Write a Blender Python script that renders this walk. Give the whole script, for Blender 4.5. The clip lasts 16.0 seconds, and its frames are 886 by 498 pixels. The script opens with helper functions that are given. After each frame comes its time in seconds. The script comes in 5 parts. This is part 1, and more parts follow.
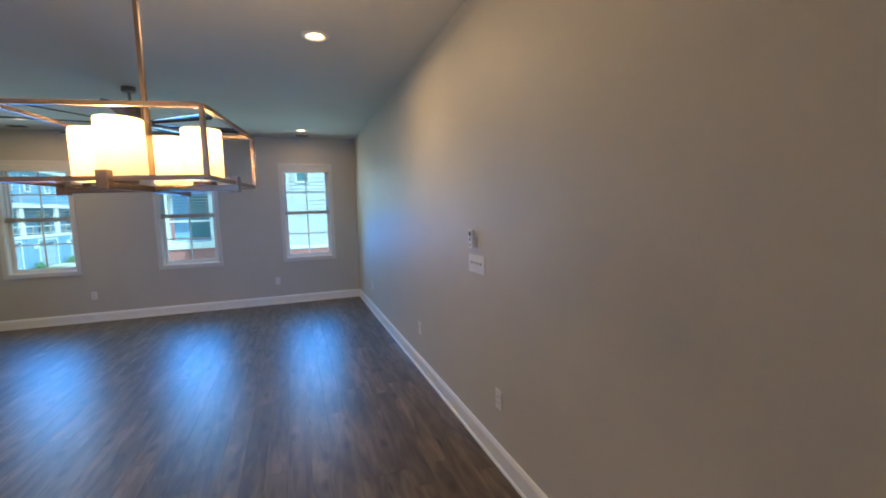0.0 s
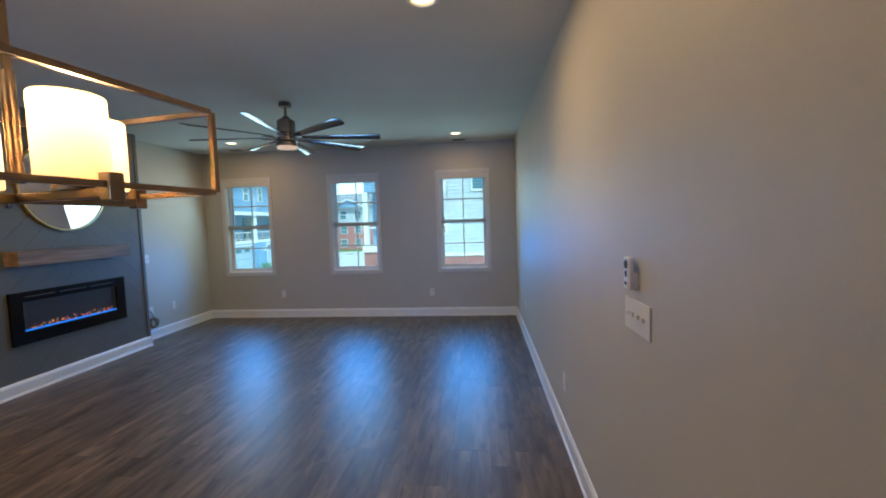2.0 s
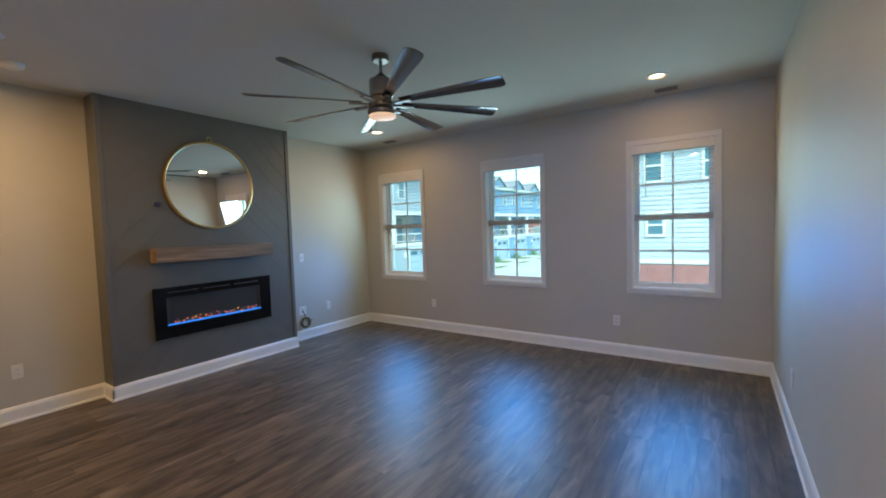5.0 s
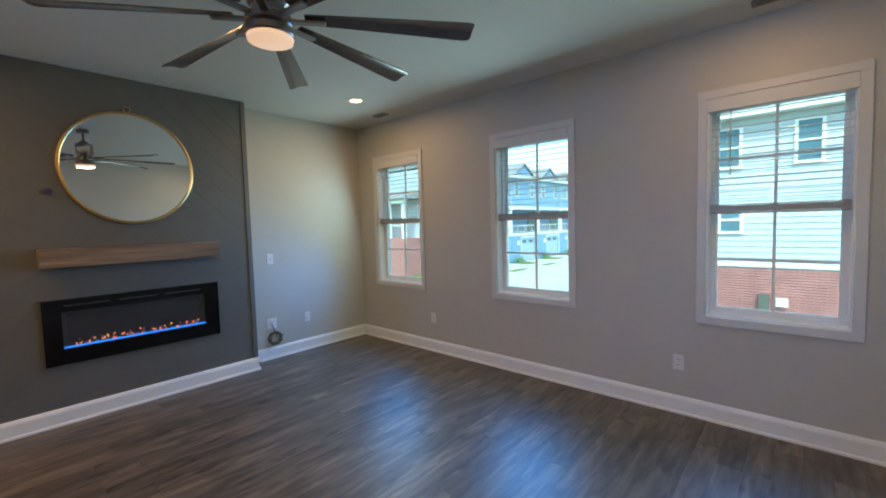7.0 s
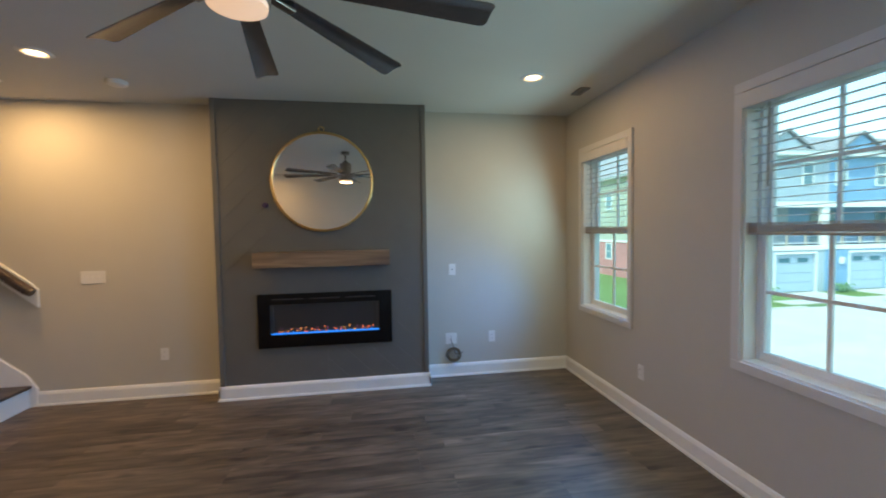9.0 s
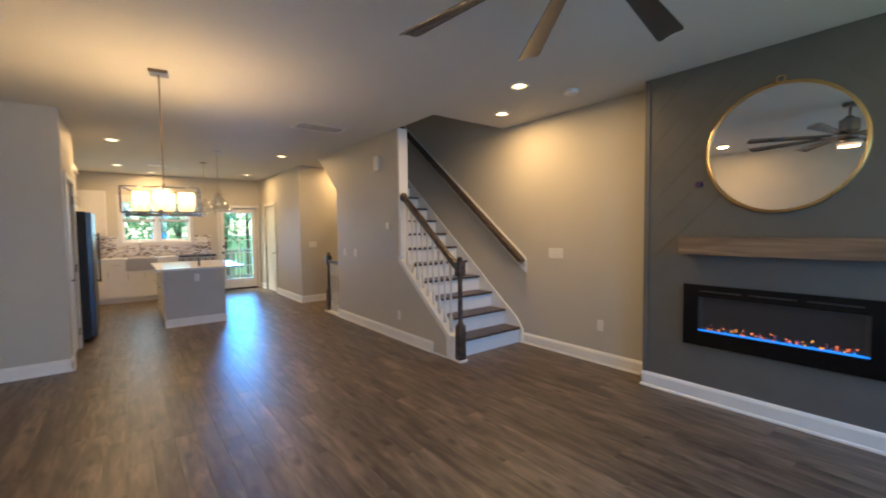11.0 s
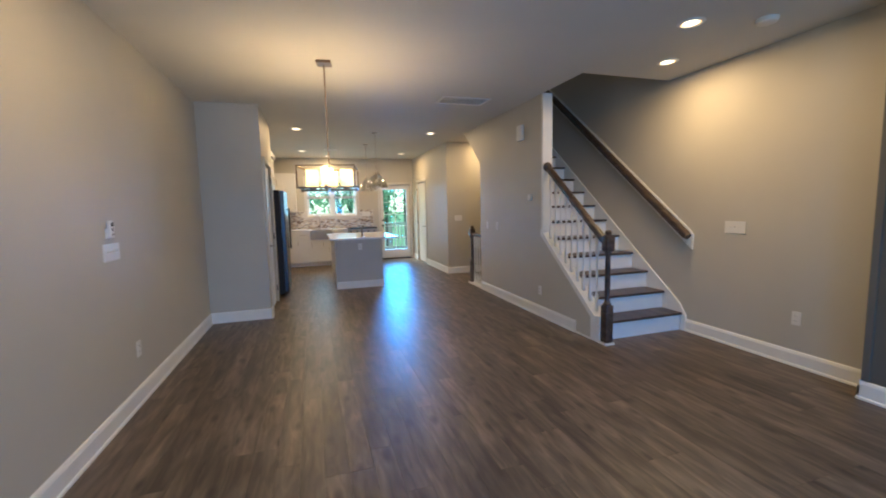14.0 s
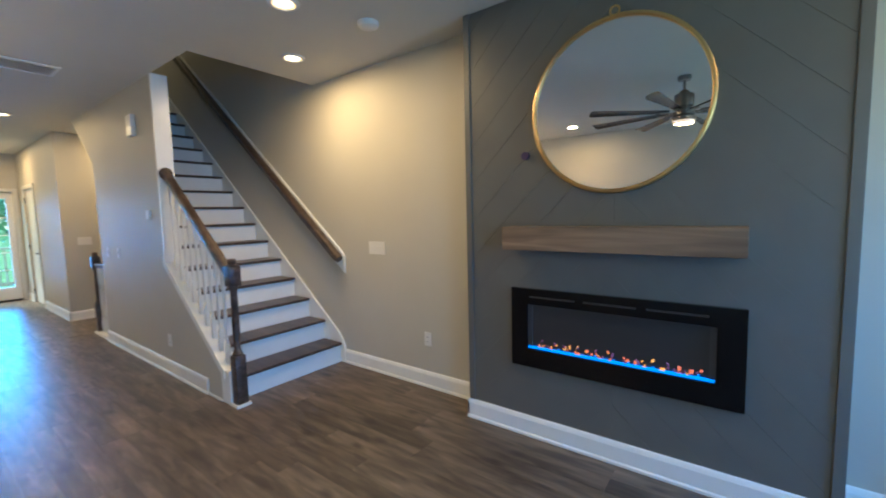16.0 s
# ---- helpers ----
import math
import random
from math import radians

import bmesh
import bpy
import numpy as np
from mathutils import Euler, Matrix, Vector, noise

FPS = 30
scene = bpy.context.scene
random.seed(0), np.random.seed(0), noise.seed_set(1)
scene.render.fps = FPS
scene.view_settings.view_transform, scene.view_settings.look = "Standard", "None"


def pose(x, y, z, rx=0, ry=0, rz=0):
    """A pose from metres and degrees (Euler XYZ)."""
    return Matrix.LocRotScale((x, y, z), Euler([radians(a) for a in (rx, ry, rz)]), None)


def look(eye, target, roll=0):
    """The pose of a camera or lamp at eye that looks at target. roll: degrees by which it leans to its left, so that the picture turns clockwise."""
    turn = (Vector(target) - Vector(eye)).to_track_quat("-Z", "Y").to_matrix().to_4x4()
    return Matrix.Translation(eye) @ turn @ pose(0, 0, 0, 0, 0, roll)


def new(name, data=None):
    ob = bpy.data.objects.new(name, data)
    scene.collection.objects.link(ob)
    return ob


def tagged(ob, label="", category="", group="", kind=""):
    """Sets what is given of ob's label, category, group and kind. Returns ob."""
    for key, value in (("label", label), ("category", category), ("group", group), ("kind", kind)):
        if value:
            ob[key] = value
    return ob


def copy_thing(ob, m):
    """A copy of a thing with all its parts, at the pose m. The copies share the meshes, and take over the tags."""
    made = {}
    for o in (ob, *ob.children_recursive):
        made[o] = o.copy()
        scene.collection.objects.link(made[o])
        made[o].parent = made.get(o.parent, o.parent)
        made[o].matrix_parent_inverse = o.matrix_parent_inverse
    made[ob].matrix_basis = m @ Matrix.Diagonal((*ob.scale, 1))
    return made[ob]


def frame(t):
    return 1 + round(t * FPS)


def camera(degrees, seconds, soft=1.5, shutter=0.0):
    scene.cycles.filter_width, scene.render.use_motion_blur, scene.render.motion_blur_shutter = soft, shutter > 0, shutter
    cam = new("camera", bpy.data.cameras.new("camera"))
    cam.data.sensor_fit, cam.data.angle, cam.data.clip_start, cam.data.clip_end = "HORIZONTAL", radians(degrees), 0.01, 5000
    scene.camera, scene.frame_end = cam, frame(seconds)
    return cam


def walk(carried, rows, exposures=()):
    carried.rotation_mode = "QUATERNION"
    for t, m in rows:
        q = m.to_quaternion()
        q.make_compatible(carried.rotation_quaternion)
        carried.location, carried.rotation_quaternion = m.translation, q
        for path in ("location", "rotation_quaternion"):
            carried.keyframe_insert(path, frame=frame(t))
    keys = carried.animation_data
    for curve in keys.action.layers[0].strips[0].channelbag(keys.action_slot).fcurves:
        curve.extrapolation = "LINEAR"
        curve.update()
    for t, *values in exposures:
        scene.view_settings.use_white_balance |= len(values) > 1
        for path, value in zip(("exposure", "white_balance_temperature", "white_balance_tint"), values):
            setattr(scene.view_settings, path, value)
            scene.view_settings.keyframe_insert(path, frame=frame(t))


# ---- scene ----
cam = camera(94.7, 16.0, soft=1.85, shutter=0.25)
PATH = [
    (0, (0.75, 0.867, 1.5), (1.43, 2.738, 1.307), -1.6),
    (0.5, (0.824, 1.082, 1.51), (1.304, 3.015, 1.332), -1.8),
    (1, (0.949, 1.348, 1.516), (1.212, 3.325, 1.364), -1.9),
    (1.5, (1.098, 1.533, 1.503), (1.139, 3.528, 1.367), -1.9),
    (2, (1.257, 1.676, 1.518), (1.07, 3.662, 1.382), -1.8),
    (2.5, (1.33, 1.834, 1.501), (0.927, 3.788, 1.359), -1.7),
    (3, (1.344, 2.089, 1.508), (0.74, 3.99, 1.364), -1.7),
    (3.5, (1.342, 2.34, 1.49), (0.575, 4.183, 1.352), -1.7),
    (4, (1.345, 2.652, 1.489), (0.454, 4.438, 1.363), -1.8),
    (4.5, (1.421, 2.961, 1.49), (0.399, 4.675, 1.362), -1.8),
    (4.7, (1.423, 3.131, 1.474), (0.35, 4.815, 1.358), -1.8),
    (7, (1.136, 4.759, 1.469), (-0.19, 6.251, 1.344), -1.6),
    (7.5, (1.084, 5.116, 1.487), (-0.372, 6.483, 1.381), -1.4),
    (8, (1.026, 5.582, 1.475), (-0.634, 6.693, 1.393), -1.6),
    (8.5, (0.927, 5.823, 1.51), (-0.906, 6.617, 1.419), -1.1),
    (9, (0.847, 6.105, 1.529), (-1.126, 6.423, 1.44), -0.9),
    (9.5, (0.719, 6.262, 1.482), (-1.267, 6.038, 1.403), -0.6),
    (10, (0.579, 6.429, 1.477), (-1.244, 5.611, 1.388), -0.4),
    (10.2, (0.587, 6.425, 1.458), (-1.136, 5.412, 1.373), -0.5),
    (12.3, (0.614, 6.51, 1.448), (0.085, 4.589, 1.275), -0.6),
    (12.5, (0.608, 6.498, 1.461), (0.139, 4.562, 1.278), -0.5),
    (13, (0.642, 6.478, 1.458), (0.234, 4.529, 1.266), -0.7),
    (13.5, (0.621, 6.439, 1.424), (0.182, 4.497, 1.235), -1.0),
    (14, (0.499, 6.408, 1.412), (-0.099, 4.51, 1.206), -1.3),
    (14.5, (0.185, 6.398, 1.429), (-0.646, 4.592, 1.218), -1.5),
    (15, (-0.007, 6.372, 1.463), (-1.167, 4.76, 1.229), -1.6),
    (15.5, (-0.44, 6.292, 1.462), (-1.832, 4.871, 1.252), -1.6),
    (16, (-0.758, 6.215, 1.452), (-2.351, 5.018, 1.277), -1.4),
]
EXPOSURES = [(0.0, 1.66, 6100, -3), (2.5, 1.51, 6200, -2), (4.5, 1.68, 6600, -1), (7.0, 1.80, 6850, 0), (8.5, 1.78, 6900, 0), (9.5, 1.86, 6950, -3), (10.2, 1.94, 6950, -2), (12.5, 1.83, 5650, -8), (14.5, 1.88, 5700, -6), (16.0, 2.14, 5500, -12)]
walk(cam, [(t, look(eye, target, roll)) for t, eye, target, roll in PATH], EXPOSURES)

# ---- light ----
SUN_EL, SUN_AZ = 52.0, 150.0  # degrees; azimuth from +y towards +x
world = bpy.data.worlds.new("world")
scene.world = world
world.use_nodes = True
wn = world.node_tree
sky = wn.nodes.new("ShaderNodeTexSky")
sky.sky_type, sky.sun_disc = "NISHITA", False
sky.sun_elevation, sky.sun_rotation = radians(SUN_EL), radians(SUN_AZ)
wn.nodes["Background"].inputs[1].default_value = 0.15
wn.links.new(sky.outputs[0], wn.nodes["Background"].inputs[0])


def lamp(name, kind, m, power, color=(1, 1, 1), **more):
    data = bpy.data.lights.new(name, kind)
    data.energy, data.color = power, color
    for key, value in more.items():
        setattr(data, key, value)
    ob = new(name, data)
    ob.matrix_world = m
    return ob


az, el = radians(SUN_AZ), radians(SUN_EL)
lamp("sun", "SUN", look((0, 0, 0), (-math.sin(az) * math.cos(el), -math.cos(az) * math.cos(el), -math.sin(el))), 1.35, (1.0, 0.97, 0.92), angle=radians(0.5))
WARM = (1.0, 0.59, 0.29)
CANS = [(-2.30, 7.36, 0.5), (0.935, 7.46, 0.3), (0.97, 3.98, 1), (-2.27, 3.92, 1), (-2.80, 3.20, 1), (0.69, -0.85, 1), (0.66, -3.50, 1), (-1.66, -3.70, 1), (-1.60, -0.86, 1), (0.08, -4.35, 1), (-3.0, -1.35, 0.8)]
CAN_POWER, SHADE_POWER, FAN_POWER = 4.8, 3.7, 0.6
for cx, cy, k in CANS:
    lamp("can_lamp", "AREA", pose(cx, cy, 2.722), CAN_POWER * k, WARM, shape="DISK", size=0.13)
CH, SO, CH_TURN = (0.335, 2.42), 0.155, radians(-9.3)
for dx, dy in ((SO, 0), (-SO, 0), (0, SO), (0, -SO)):
    dx, dy = dx * math.cos(CH_TURN) - dy * math.sin(CH_TURN), dx * math.sin(CH_TURN) + dy * math.cos(CH_TURN)
    lamp("shade_lamp", "POINT", pose(CH[0] + dx, CH[1] + dy, 1.75), SHADE_POWER, (1.0, 0.61, 0.33), shadow_soft_size=0.03)
# unseen fill lamp, added to lift the stairwell wall
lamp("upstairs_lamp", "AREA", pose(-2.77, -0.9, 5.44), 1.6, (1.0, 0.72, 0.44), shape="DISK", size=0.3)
lamp("fan_lamp", "AREA", pose(-0.65, 5.66, 2.28), FAN_POWER, WARM, shape="DISK", size=0.17)

SKY, SKY_LOW = (0.56, 0.83, 1.0), (0.035, 0.29, 1.0)
WIN_POWER, KWIN_POWER, DOOR_POWER = 5.4, 6.0, 3.8
for wx in (-2.585, -0.773, 0.985):
    side = 0.8 if wx > 0 else 1.0
    for wz, tone, k, tilt, spread in ((1.83, SKY, 0.60, 77, 180), (1.13, SKY_LOW, 0.76, 70, 115)):
        lamp("window_sky_lamp", "AREA", pose(wx, 8.045, wz, tilt, 0, 180), WIN_POWER * k * side, tone, shape="RECTANGLE", size=0.71, size_y=0.68, spread=radians(spread))
lamp("window_sky_lamp", "AREA", pose(0, -5.0, 1.72, 90), KWIN_POWER, (0.50, 0.72, 1.0), shape="RECTANGLE", size=1.25, size_y=0.95)
lamp("door_sky_lamp", "AREA", pose(-1.72, -5.0, 1.1, 90, 0, -9), DOOR_POWER, (0.08, 0.34, 1.0), shape="RECTANGLE", size=0.60, size_y=1.65, spread=radians(38))


# ---- materials ----
def mat(name, color, rough=0.5, metal=0.0, vary=0.08, scale=6.0, bump=0.0, bscale=200.0, coat=0.0, spec=0.5, rand=0.0, stretch=(1, 1, 1)):
    m = bpy.data.materials.new(name)
    m.use_nodes = True
    nt = m.node_tree
    b = nt.nodes["Principled BSDF"]
    b.inputs["Roughness"].default_value, b.inputs["Metallic"].default_value = rough, metal
    b.inputs["Coat Weight"].default_value, b.inputs["Specular IOR Level"].default_value = coat, spec
    tc = nt.nodes.new("ShaderNodeTexCoord")
    mp = nt.nodes.new("ShaderNodeMapping")
    mp.inputs["Scale"].default_value = stretch
    nt.links.new(tc.outputs["Object"], mp.inputs[0])
    n1 = nt.nodes.new("ShaderNodeTexNoise")
    n1.inputs["Scale"].default_value, n1.inputs["Detail"].default_value = scale, 5
    nt.links.new(mp.outputs[0], n1.inputs["Vector"])
    ramp = nt.nodes.new("ShaderNodeMapRange")
    ramp.inputs["From Min"].default_value, ramp.inputs["From Max"].default_value = 0.25, 0.75
    ramp.inputs["To Min"].default_value, ramp.inputs["To Max"].default_value = 1 - vary, 1 + vary
    nt.links.new(n1.outputs["Fac"], ramp.inputs["Value"])
    mul = nt.nodes.new("ShaderNodeVectorMath")
    mul.operation = "SCALE"
    mul.inputs[0].default_value = color
    last = ramp.outputs[0]
    if rand:
        oi = nt.nodes.new("ShaderNodeObjectInfo")
        r2 = nt.nodes.new("ShaderNodeMapRange")
        r2.inputs["To Min"].default_value, r2.inputs["To Max"].default_value = 1 - rand, 1 + rand
        nt.links.new(oi.outputs["Random"], r2.inputs["Value"])
        mm = nt.nodes.new("ShaderNodeMath")
        mm.operation = "MULTIPLY"
        nt.links.new(last, mm.inputs[0]), nt.links.new(r2.outputs[0], mm.inputs[1])
        last = mm.outputs[0]
        add = nt.nodes.new("ShaderNodeVectorMath")
        add.operation = "MULTIPLY_ADD"
        nt.links.new(oi.outputs["Random"], add.inputs[0])
        add.inputs[1].default_value = (37, 53, 71)
        nt.links.new(mp.outputs[0], add.inputs[2])
        nt.links.new(add.outputs[0], n1.inputs["Vector"])
    nt.links.new(last, mul.inputs["Scale"])
    nt.links.new(mul.outputs[0], b.inputs["Base Color"])
    if bump:
        n2 = nt.nodes.new("ShaderNodeTexNoise")
        n2.inputs["Scale"].default_value, n2.inputs["Detail"].default_value = bscale, 3
        nt.links.new((add if rand else mp).outputs[0], n2.inputs["Vector"])
        bp = nt.nodes.new("ShaderNodeBump")
        bp.inputs["Strength"].default_value, bp.inputs["Distance"].default_value = bump, 0.002
        nt.links.new(n2.outputs["Fac"], bp.inputs["Height"])
        nt.links.new(bp.outputs[0], b.inputs["Normal"])
    return m


def glow(name, color, strength, base=(0.8, 0.8, 0.8)):
    m = mat(name, base, 0.4, vary=0.02)
    b = m.node_tree.nodes["Principled BSDF"]
    b.inputs["Emission Color"].default_value, b.inputs["Emission Strength"].default_value = (*color, 1), strength
    return m


def glassy(name, color=(1, 1, 1), rough=0.0, power=5.0, least=0.035):
    """A thin pane: clear with a little gloss."""
    m = bpy.data.materials.new(name)
    m.use_nodes = True
    nt = m.node_tree
    nt.nodes.remove(nt.nodes["Principled BSDF"])
    tr, gl, mx, fr = (nt.nodes.new("ShaderNode" + k) for k in ("BsdfTransparent", "BsdfGlossy", "MixShader", "LayerWeight"))
    tr.inputs[0].default_value = (*color, 1)
    gl.inputs["Roughness"].default_value = rough
    pw, ma = nt.nodes.new("ShaderNodeMath"), nt.nodes.new("ShaderNodeMath")
    pw.operation, ma.operation = "POWER", "MULTIPLY_ADD"
    nt.links.new(fr.outputs["Facing"], pw.inputs[0]), nt.links.new(pw.outputs[0], ma.inputs[0])
    pw.inputs[1].default_value, ma.inputs[1].default_value, ma.inputs[2].default_value = power, 0.9, least
    nt.links.new(ma.outputs[0], mx.inputs[0]), nt.links.new(tr.outputs[0], mx.inputs[1]), nt.links.new(gl.outputs[0], mx.inputs[2])
    nt.links.new(mx.outputs[0], nt.nodes["Material Output"].inputs[0])
    return m


def milky(name, color, shine=(1, 1, 1), strength=0.0):
    """A thin sheet that lets light through and scatters it: frosted glass, a leaf."""
    m = mat(name, color, 0.5, vary=0.1)
    nt = m.node_tree
    b = nt.nodes["Principled BSDF"]
    b.inputs["Emission Color"].default_value, b.inputs["Emission Strength"].default_value = (*shine, 1), strength
    tl, mx = nt.nodes.new("ShaderNodeBsdfTranslucent"), nt.nodes.new("ShaderNodeMixShader")
    nt.links.new(b.inputs["Base Color"].links[0].from_socket, tl.inputs[0])
    nt.links.new(b.outputs[0], mx.inputs[1]), nt.links.new(tl.outputs[0], mx.inputs[2])
    nt.links.new(mx.outputs[0], nt.nodes["Material Output"].inputs[0])
    return m


def wood(name, dark, light, rough=0.4, rand=0.15, grain=(9, 0.7, 9), bump=0.15, scale=3.0):
    """Streaky wood with its grain along the object's y."""
    m = mat(name, (1, 1, 1), rough, vary=0.12, scale=scale, bump=bump, bscale=60, rand=rand, stretch=grain)
    nt = m.node_tree
    b = nt.nodes["Principled BSDF"]
    noise_node = [n for n in nt.nodes if n.type == "TEX_NOISE"][0]
    noise_node.inputs["Detail"].default_value, noise_node.inputs["Distortion"].default_value = 8, 0.6
    cr = nt.nodes.new("ShaderNodeValToRGB")
    cr.color_ramp.elements[0].color, cr.color_ramp.elements[1].color = (*dark, 1), (*light, 1)
    cr.color_ramp.elements[0].position, cr.color_ramp.elements[1].position = 0.34, 0.68
    nt.links.new(noise_node.outputs["Fac"], cr.inputs[0])
    mul = b.inputs["Base Color"].links[0].from_node
    blot, mr, sc = nt.nodes.new("ShaderNodeTexNoise"), nt.nodes.new("ShaderNodeMapRange"), nt.nodes.new("ShaderNodeVectorMath")
    blot.inputs["Scale"].default_value, blot.inputs["Detail"].default_value = scale * 0.45, 3
    nt.links.new(noise_node.inputs["Vector"].links[0].from_socket, blot.inputs["Vector"])
    mr.inputs["From Min"].default_value, mr.inputs["From Max"].default_value = 0.35, 0.65
    mr.inputs["To Min"].default_value, mr.inputs["To Max"].default_value = 0.68, 1.25
    sc.operation = "SCALE"
    nt.links.new(blot.outputs["Fac"], mr.inputs["Value"]), nt.links.new(cr.outputs[0], sc.inputs[0]), nt.links.new(mr.outputs[0], sc.inputs["Scale"])
    nt.links.new(sc.outputs[0], mul.inputs[0])
    return m


M_WALL = mat("wall_paint", (0.51, 0.487, 0.425), 0.55, vary=0.025, scale=2.5, bump=0.25, bscale=350)
M_CEIL = mat("ceiling_paint", (0.62, 0.612, 0.56), 0.8, vary=0.02, scale=2, bump=0.2, bscale=300)
M_WHITE = mat("white_trim_paint", (0.80, 0.80, 0.78), 0.3, vary=0.03, scale=8)
# trim white turned down: the dimness of backlit casings is in this colour
M_CASING = mat("casing_white_backlit", (0.64, 0.63, 0.60), 0.4, vary=0.03, scale=8)
M_PANELG = mat("grey_panel_paint", (0.135, 0.133, 0.121), 0.42, vary=0.06, scale=5, bump=0.1, bscale=120)
M_FLOOR = wood("plank_vinyl", (0.076, 0.057, 0.041), (0.158, 0.120, 0.087), 0.40, 0.22, (7.0, 1.1, 7.0), 0.05)
nt = M_FLOOR.node_tree
nt.nodes["Principled BSDF"].inputs["Specular IOR Level"].default_value = 0.55
tone = nt.nodes["Principled BSDF"].inputs["Base Color"].links[0].from_socket
knot, knot_range, knot_mix, knot_map = (nt.nodes.new("ShaderNode" + k) for k in ("TexVoronoi", "MapRange", "VectorMath", "Mapping"))
knot_map.inputs["Scale"].default_value = (0.6, 1.7, 1.0)
knot.voronoi_dimensions = "2D"
knot.inputs["Scale"].default_value = 0.9
knot_range.inputs["From Min"].default_value, knot_range.inputs["From Max"].default_value = 0.03, 0.13
knot_range.inputs["To Min"].default_value, knot_range.inputs["To Max"].default_value = 0.45, 1.0
knot_mix.operation = "SCALE"
nt.links.new([n for n in nt.nodes if n.type == "TEX_NOISE"][0].inputs["Vector"].links[0].from_socket, knot_map.inputs[0])
nt.links.new(knot_map.outputs[0], knot.inputs["Vector"]), nt.links.new(knot.outputs["Distance"], knot_range.inputs["Value"])
nt.links.new(tone, knot_mix.inputs[0]), nt.links.new(knot_range.outputs[0], knot_mix.inputs["Scale"])
nt.links.new(knot_mix.outputs[0], nt.nodes["Principled BSDF"].inputs["Base Color"])
M_SUB = mat("subfloor", (0.03, 0.025, 0.02), 0.9)
M_DARKWOOD = wood("dark_stained_wood", (0.045, 0.030, 0.024), (0.095, 0.065, 0.050), 0.35, 0.1)
M_MANTEL = wood("mantel_oak", (0.185, 0.12, 0.075), (0.265, 0.178, 0.114), 0.5, 0.05, (7, 0.6, 7))
M_BLACK = mat("black_glass", (0.004, 0.004, 0.005), 0.16, vary=0.0, spec=0.3)
M_BLACKM = mat("black_matte", (0.012, 0.012, 0.013), 0.6)
M_SMOKE = mat("dark_screen", (0.035, 0.035, 0.037), 0.3)
M_SMOKEL = mat("dark_screen_edge", (0.055, 0.055, 0.058), 0.35)
M_GOLD = mat("brass", (0.72, 0.50, 0.22), 0.28, 1.0, vary=0.06)
M_NICKEL = mat("brushed_nickel", (0.50, 0.46, 0.41), 0.28, 1.0, vary=0.08, scale=20)
M_BRONZE = mat("champagne_bronze", (0.245, 0.185, 0.135), 0.3, 1.0, vary=0.1, scale=20)
M_BLADE = mat("dark_blade", (0.17, 0.155, 0.145), 0.2, 0.75, vary=0.1, scale=10)
M_STEEL = mat("dark_stainless", (0.09, 0.095, 0.105), 0.32, 1.0, vary=0.08)
M_SSTEEL = mat("stainless_steel", (0.55, 0.53, 0.5), 0.3, 1.0, vary=0.08)
M_CAB = mat("cabinet_white", (0.74, 0.73, 0.70), 0.38, vary=0.03)
M_COUNTER = mat("quartz_white", (0.75, 0.75, 0.74), 0.15, vary=0.05, scale=12)
M_ISLAND = mat("island_greige", (0.47, 0.46, 0.43), 0.5, vary=0.03)
M_PLATE = mat("white_plastic", (0.74, 0.73, 0.70), 0.35, vary=0.02)
M_SLAT = mat("blind_white", (0.62, 0.65, 0.68), 0.5, vary=0.03)
# the white blind again, with its backlit darkness put into the colour
M_SLAT_DIM = mat("blind_white_backlit", (0.42, 0.38, 0.34), 0.5, vary=0.15, scale=30)
M_VINYL = mat("window_vinyl", (0.78, 0.79, 0.80), 0.4, vary=0.02)
M_CABLE = mat("cable_tan", (0.16, 0.12, 0.07), 0.5)
M_GLASS = glassy("window_glass", (0.86, 0.99, 1.0))
M_SHADEGLASS = glassy("pendant_glass", (0.90, 0.90, 0.89), 0.08, 1.5, 0.30)
M_MIRROR = mat("mirror_silver", (0.9, 0.9, 0.9), 0.01, 1.0, vary=0.0)
M_CANGLOW = glow("can_lens", (1.0, 0.74, 0.46), 1.7)
M_CANHALO = glow("can_reflector_halo", (1.0, 0.50, 0.18), 0.55)
M_FANMETAL = mat("dark_nickel", (0.27, 0.245, 0.22), 0.3, 1.0, vary=0.08, scale=20)
M_SINK = mat("sink_steel", (0.40, 0.36, 0.31), 0.45, 0.7, vary=0.06)
M_GREYVENT = mat("vent_grey", (0.20, 0.20, 0.19), 0.5)
M_VENTBACK = mat("vent_gap_shade", (0.36, 0.355, 0.34), 0.7)
M_SHADE = milky("frosted_shade", (0.76, 0.69, 0.58), (1.0, 0.66, 0.34), 0.05)
M_FANGLOW = glow("fan_lens", (1.0, 0.58, 0.32), 0.20)
M_FLAMEB = glow("ember_blue", (0.005, 0.17, 0.82), 0.42, (0.1, 0.2, 0.3))
M_FLAMEO = glow("ember_orange", (1.0, 0.16, 0.06), 0.20, (0.3, 0.15, 0.1))
M_FLAMEA = glow("ember_amber", (1.0, 0.36, 0.04), 0.26, (0.3, 0.2, 0.1))
M_CRYSTAL = glow("ember_crystal", (0.32, 0.10, 0.30), 0.07, (0.12, 0.06, 0.1))
M_BRICK = mat("red_brick", (0.42, 0.185, 0.175), 0.85, vary=0.2, scale=3, bump=0.3, bscale=40)
M_SIDEW = mat("white_siding", (0.50, 0.54, 0.59), 0.6, vary=0.03)
# garage doors with blue-grey shade mixed into their colour
M_GARAGE = mat("garage_door_shaded", (0.40, 0.50, 0.60), 0.5)
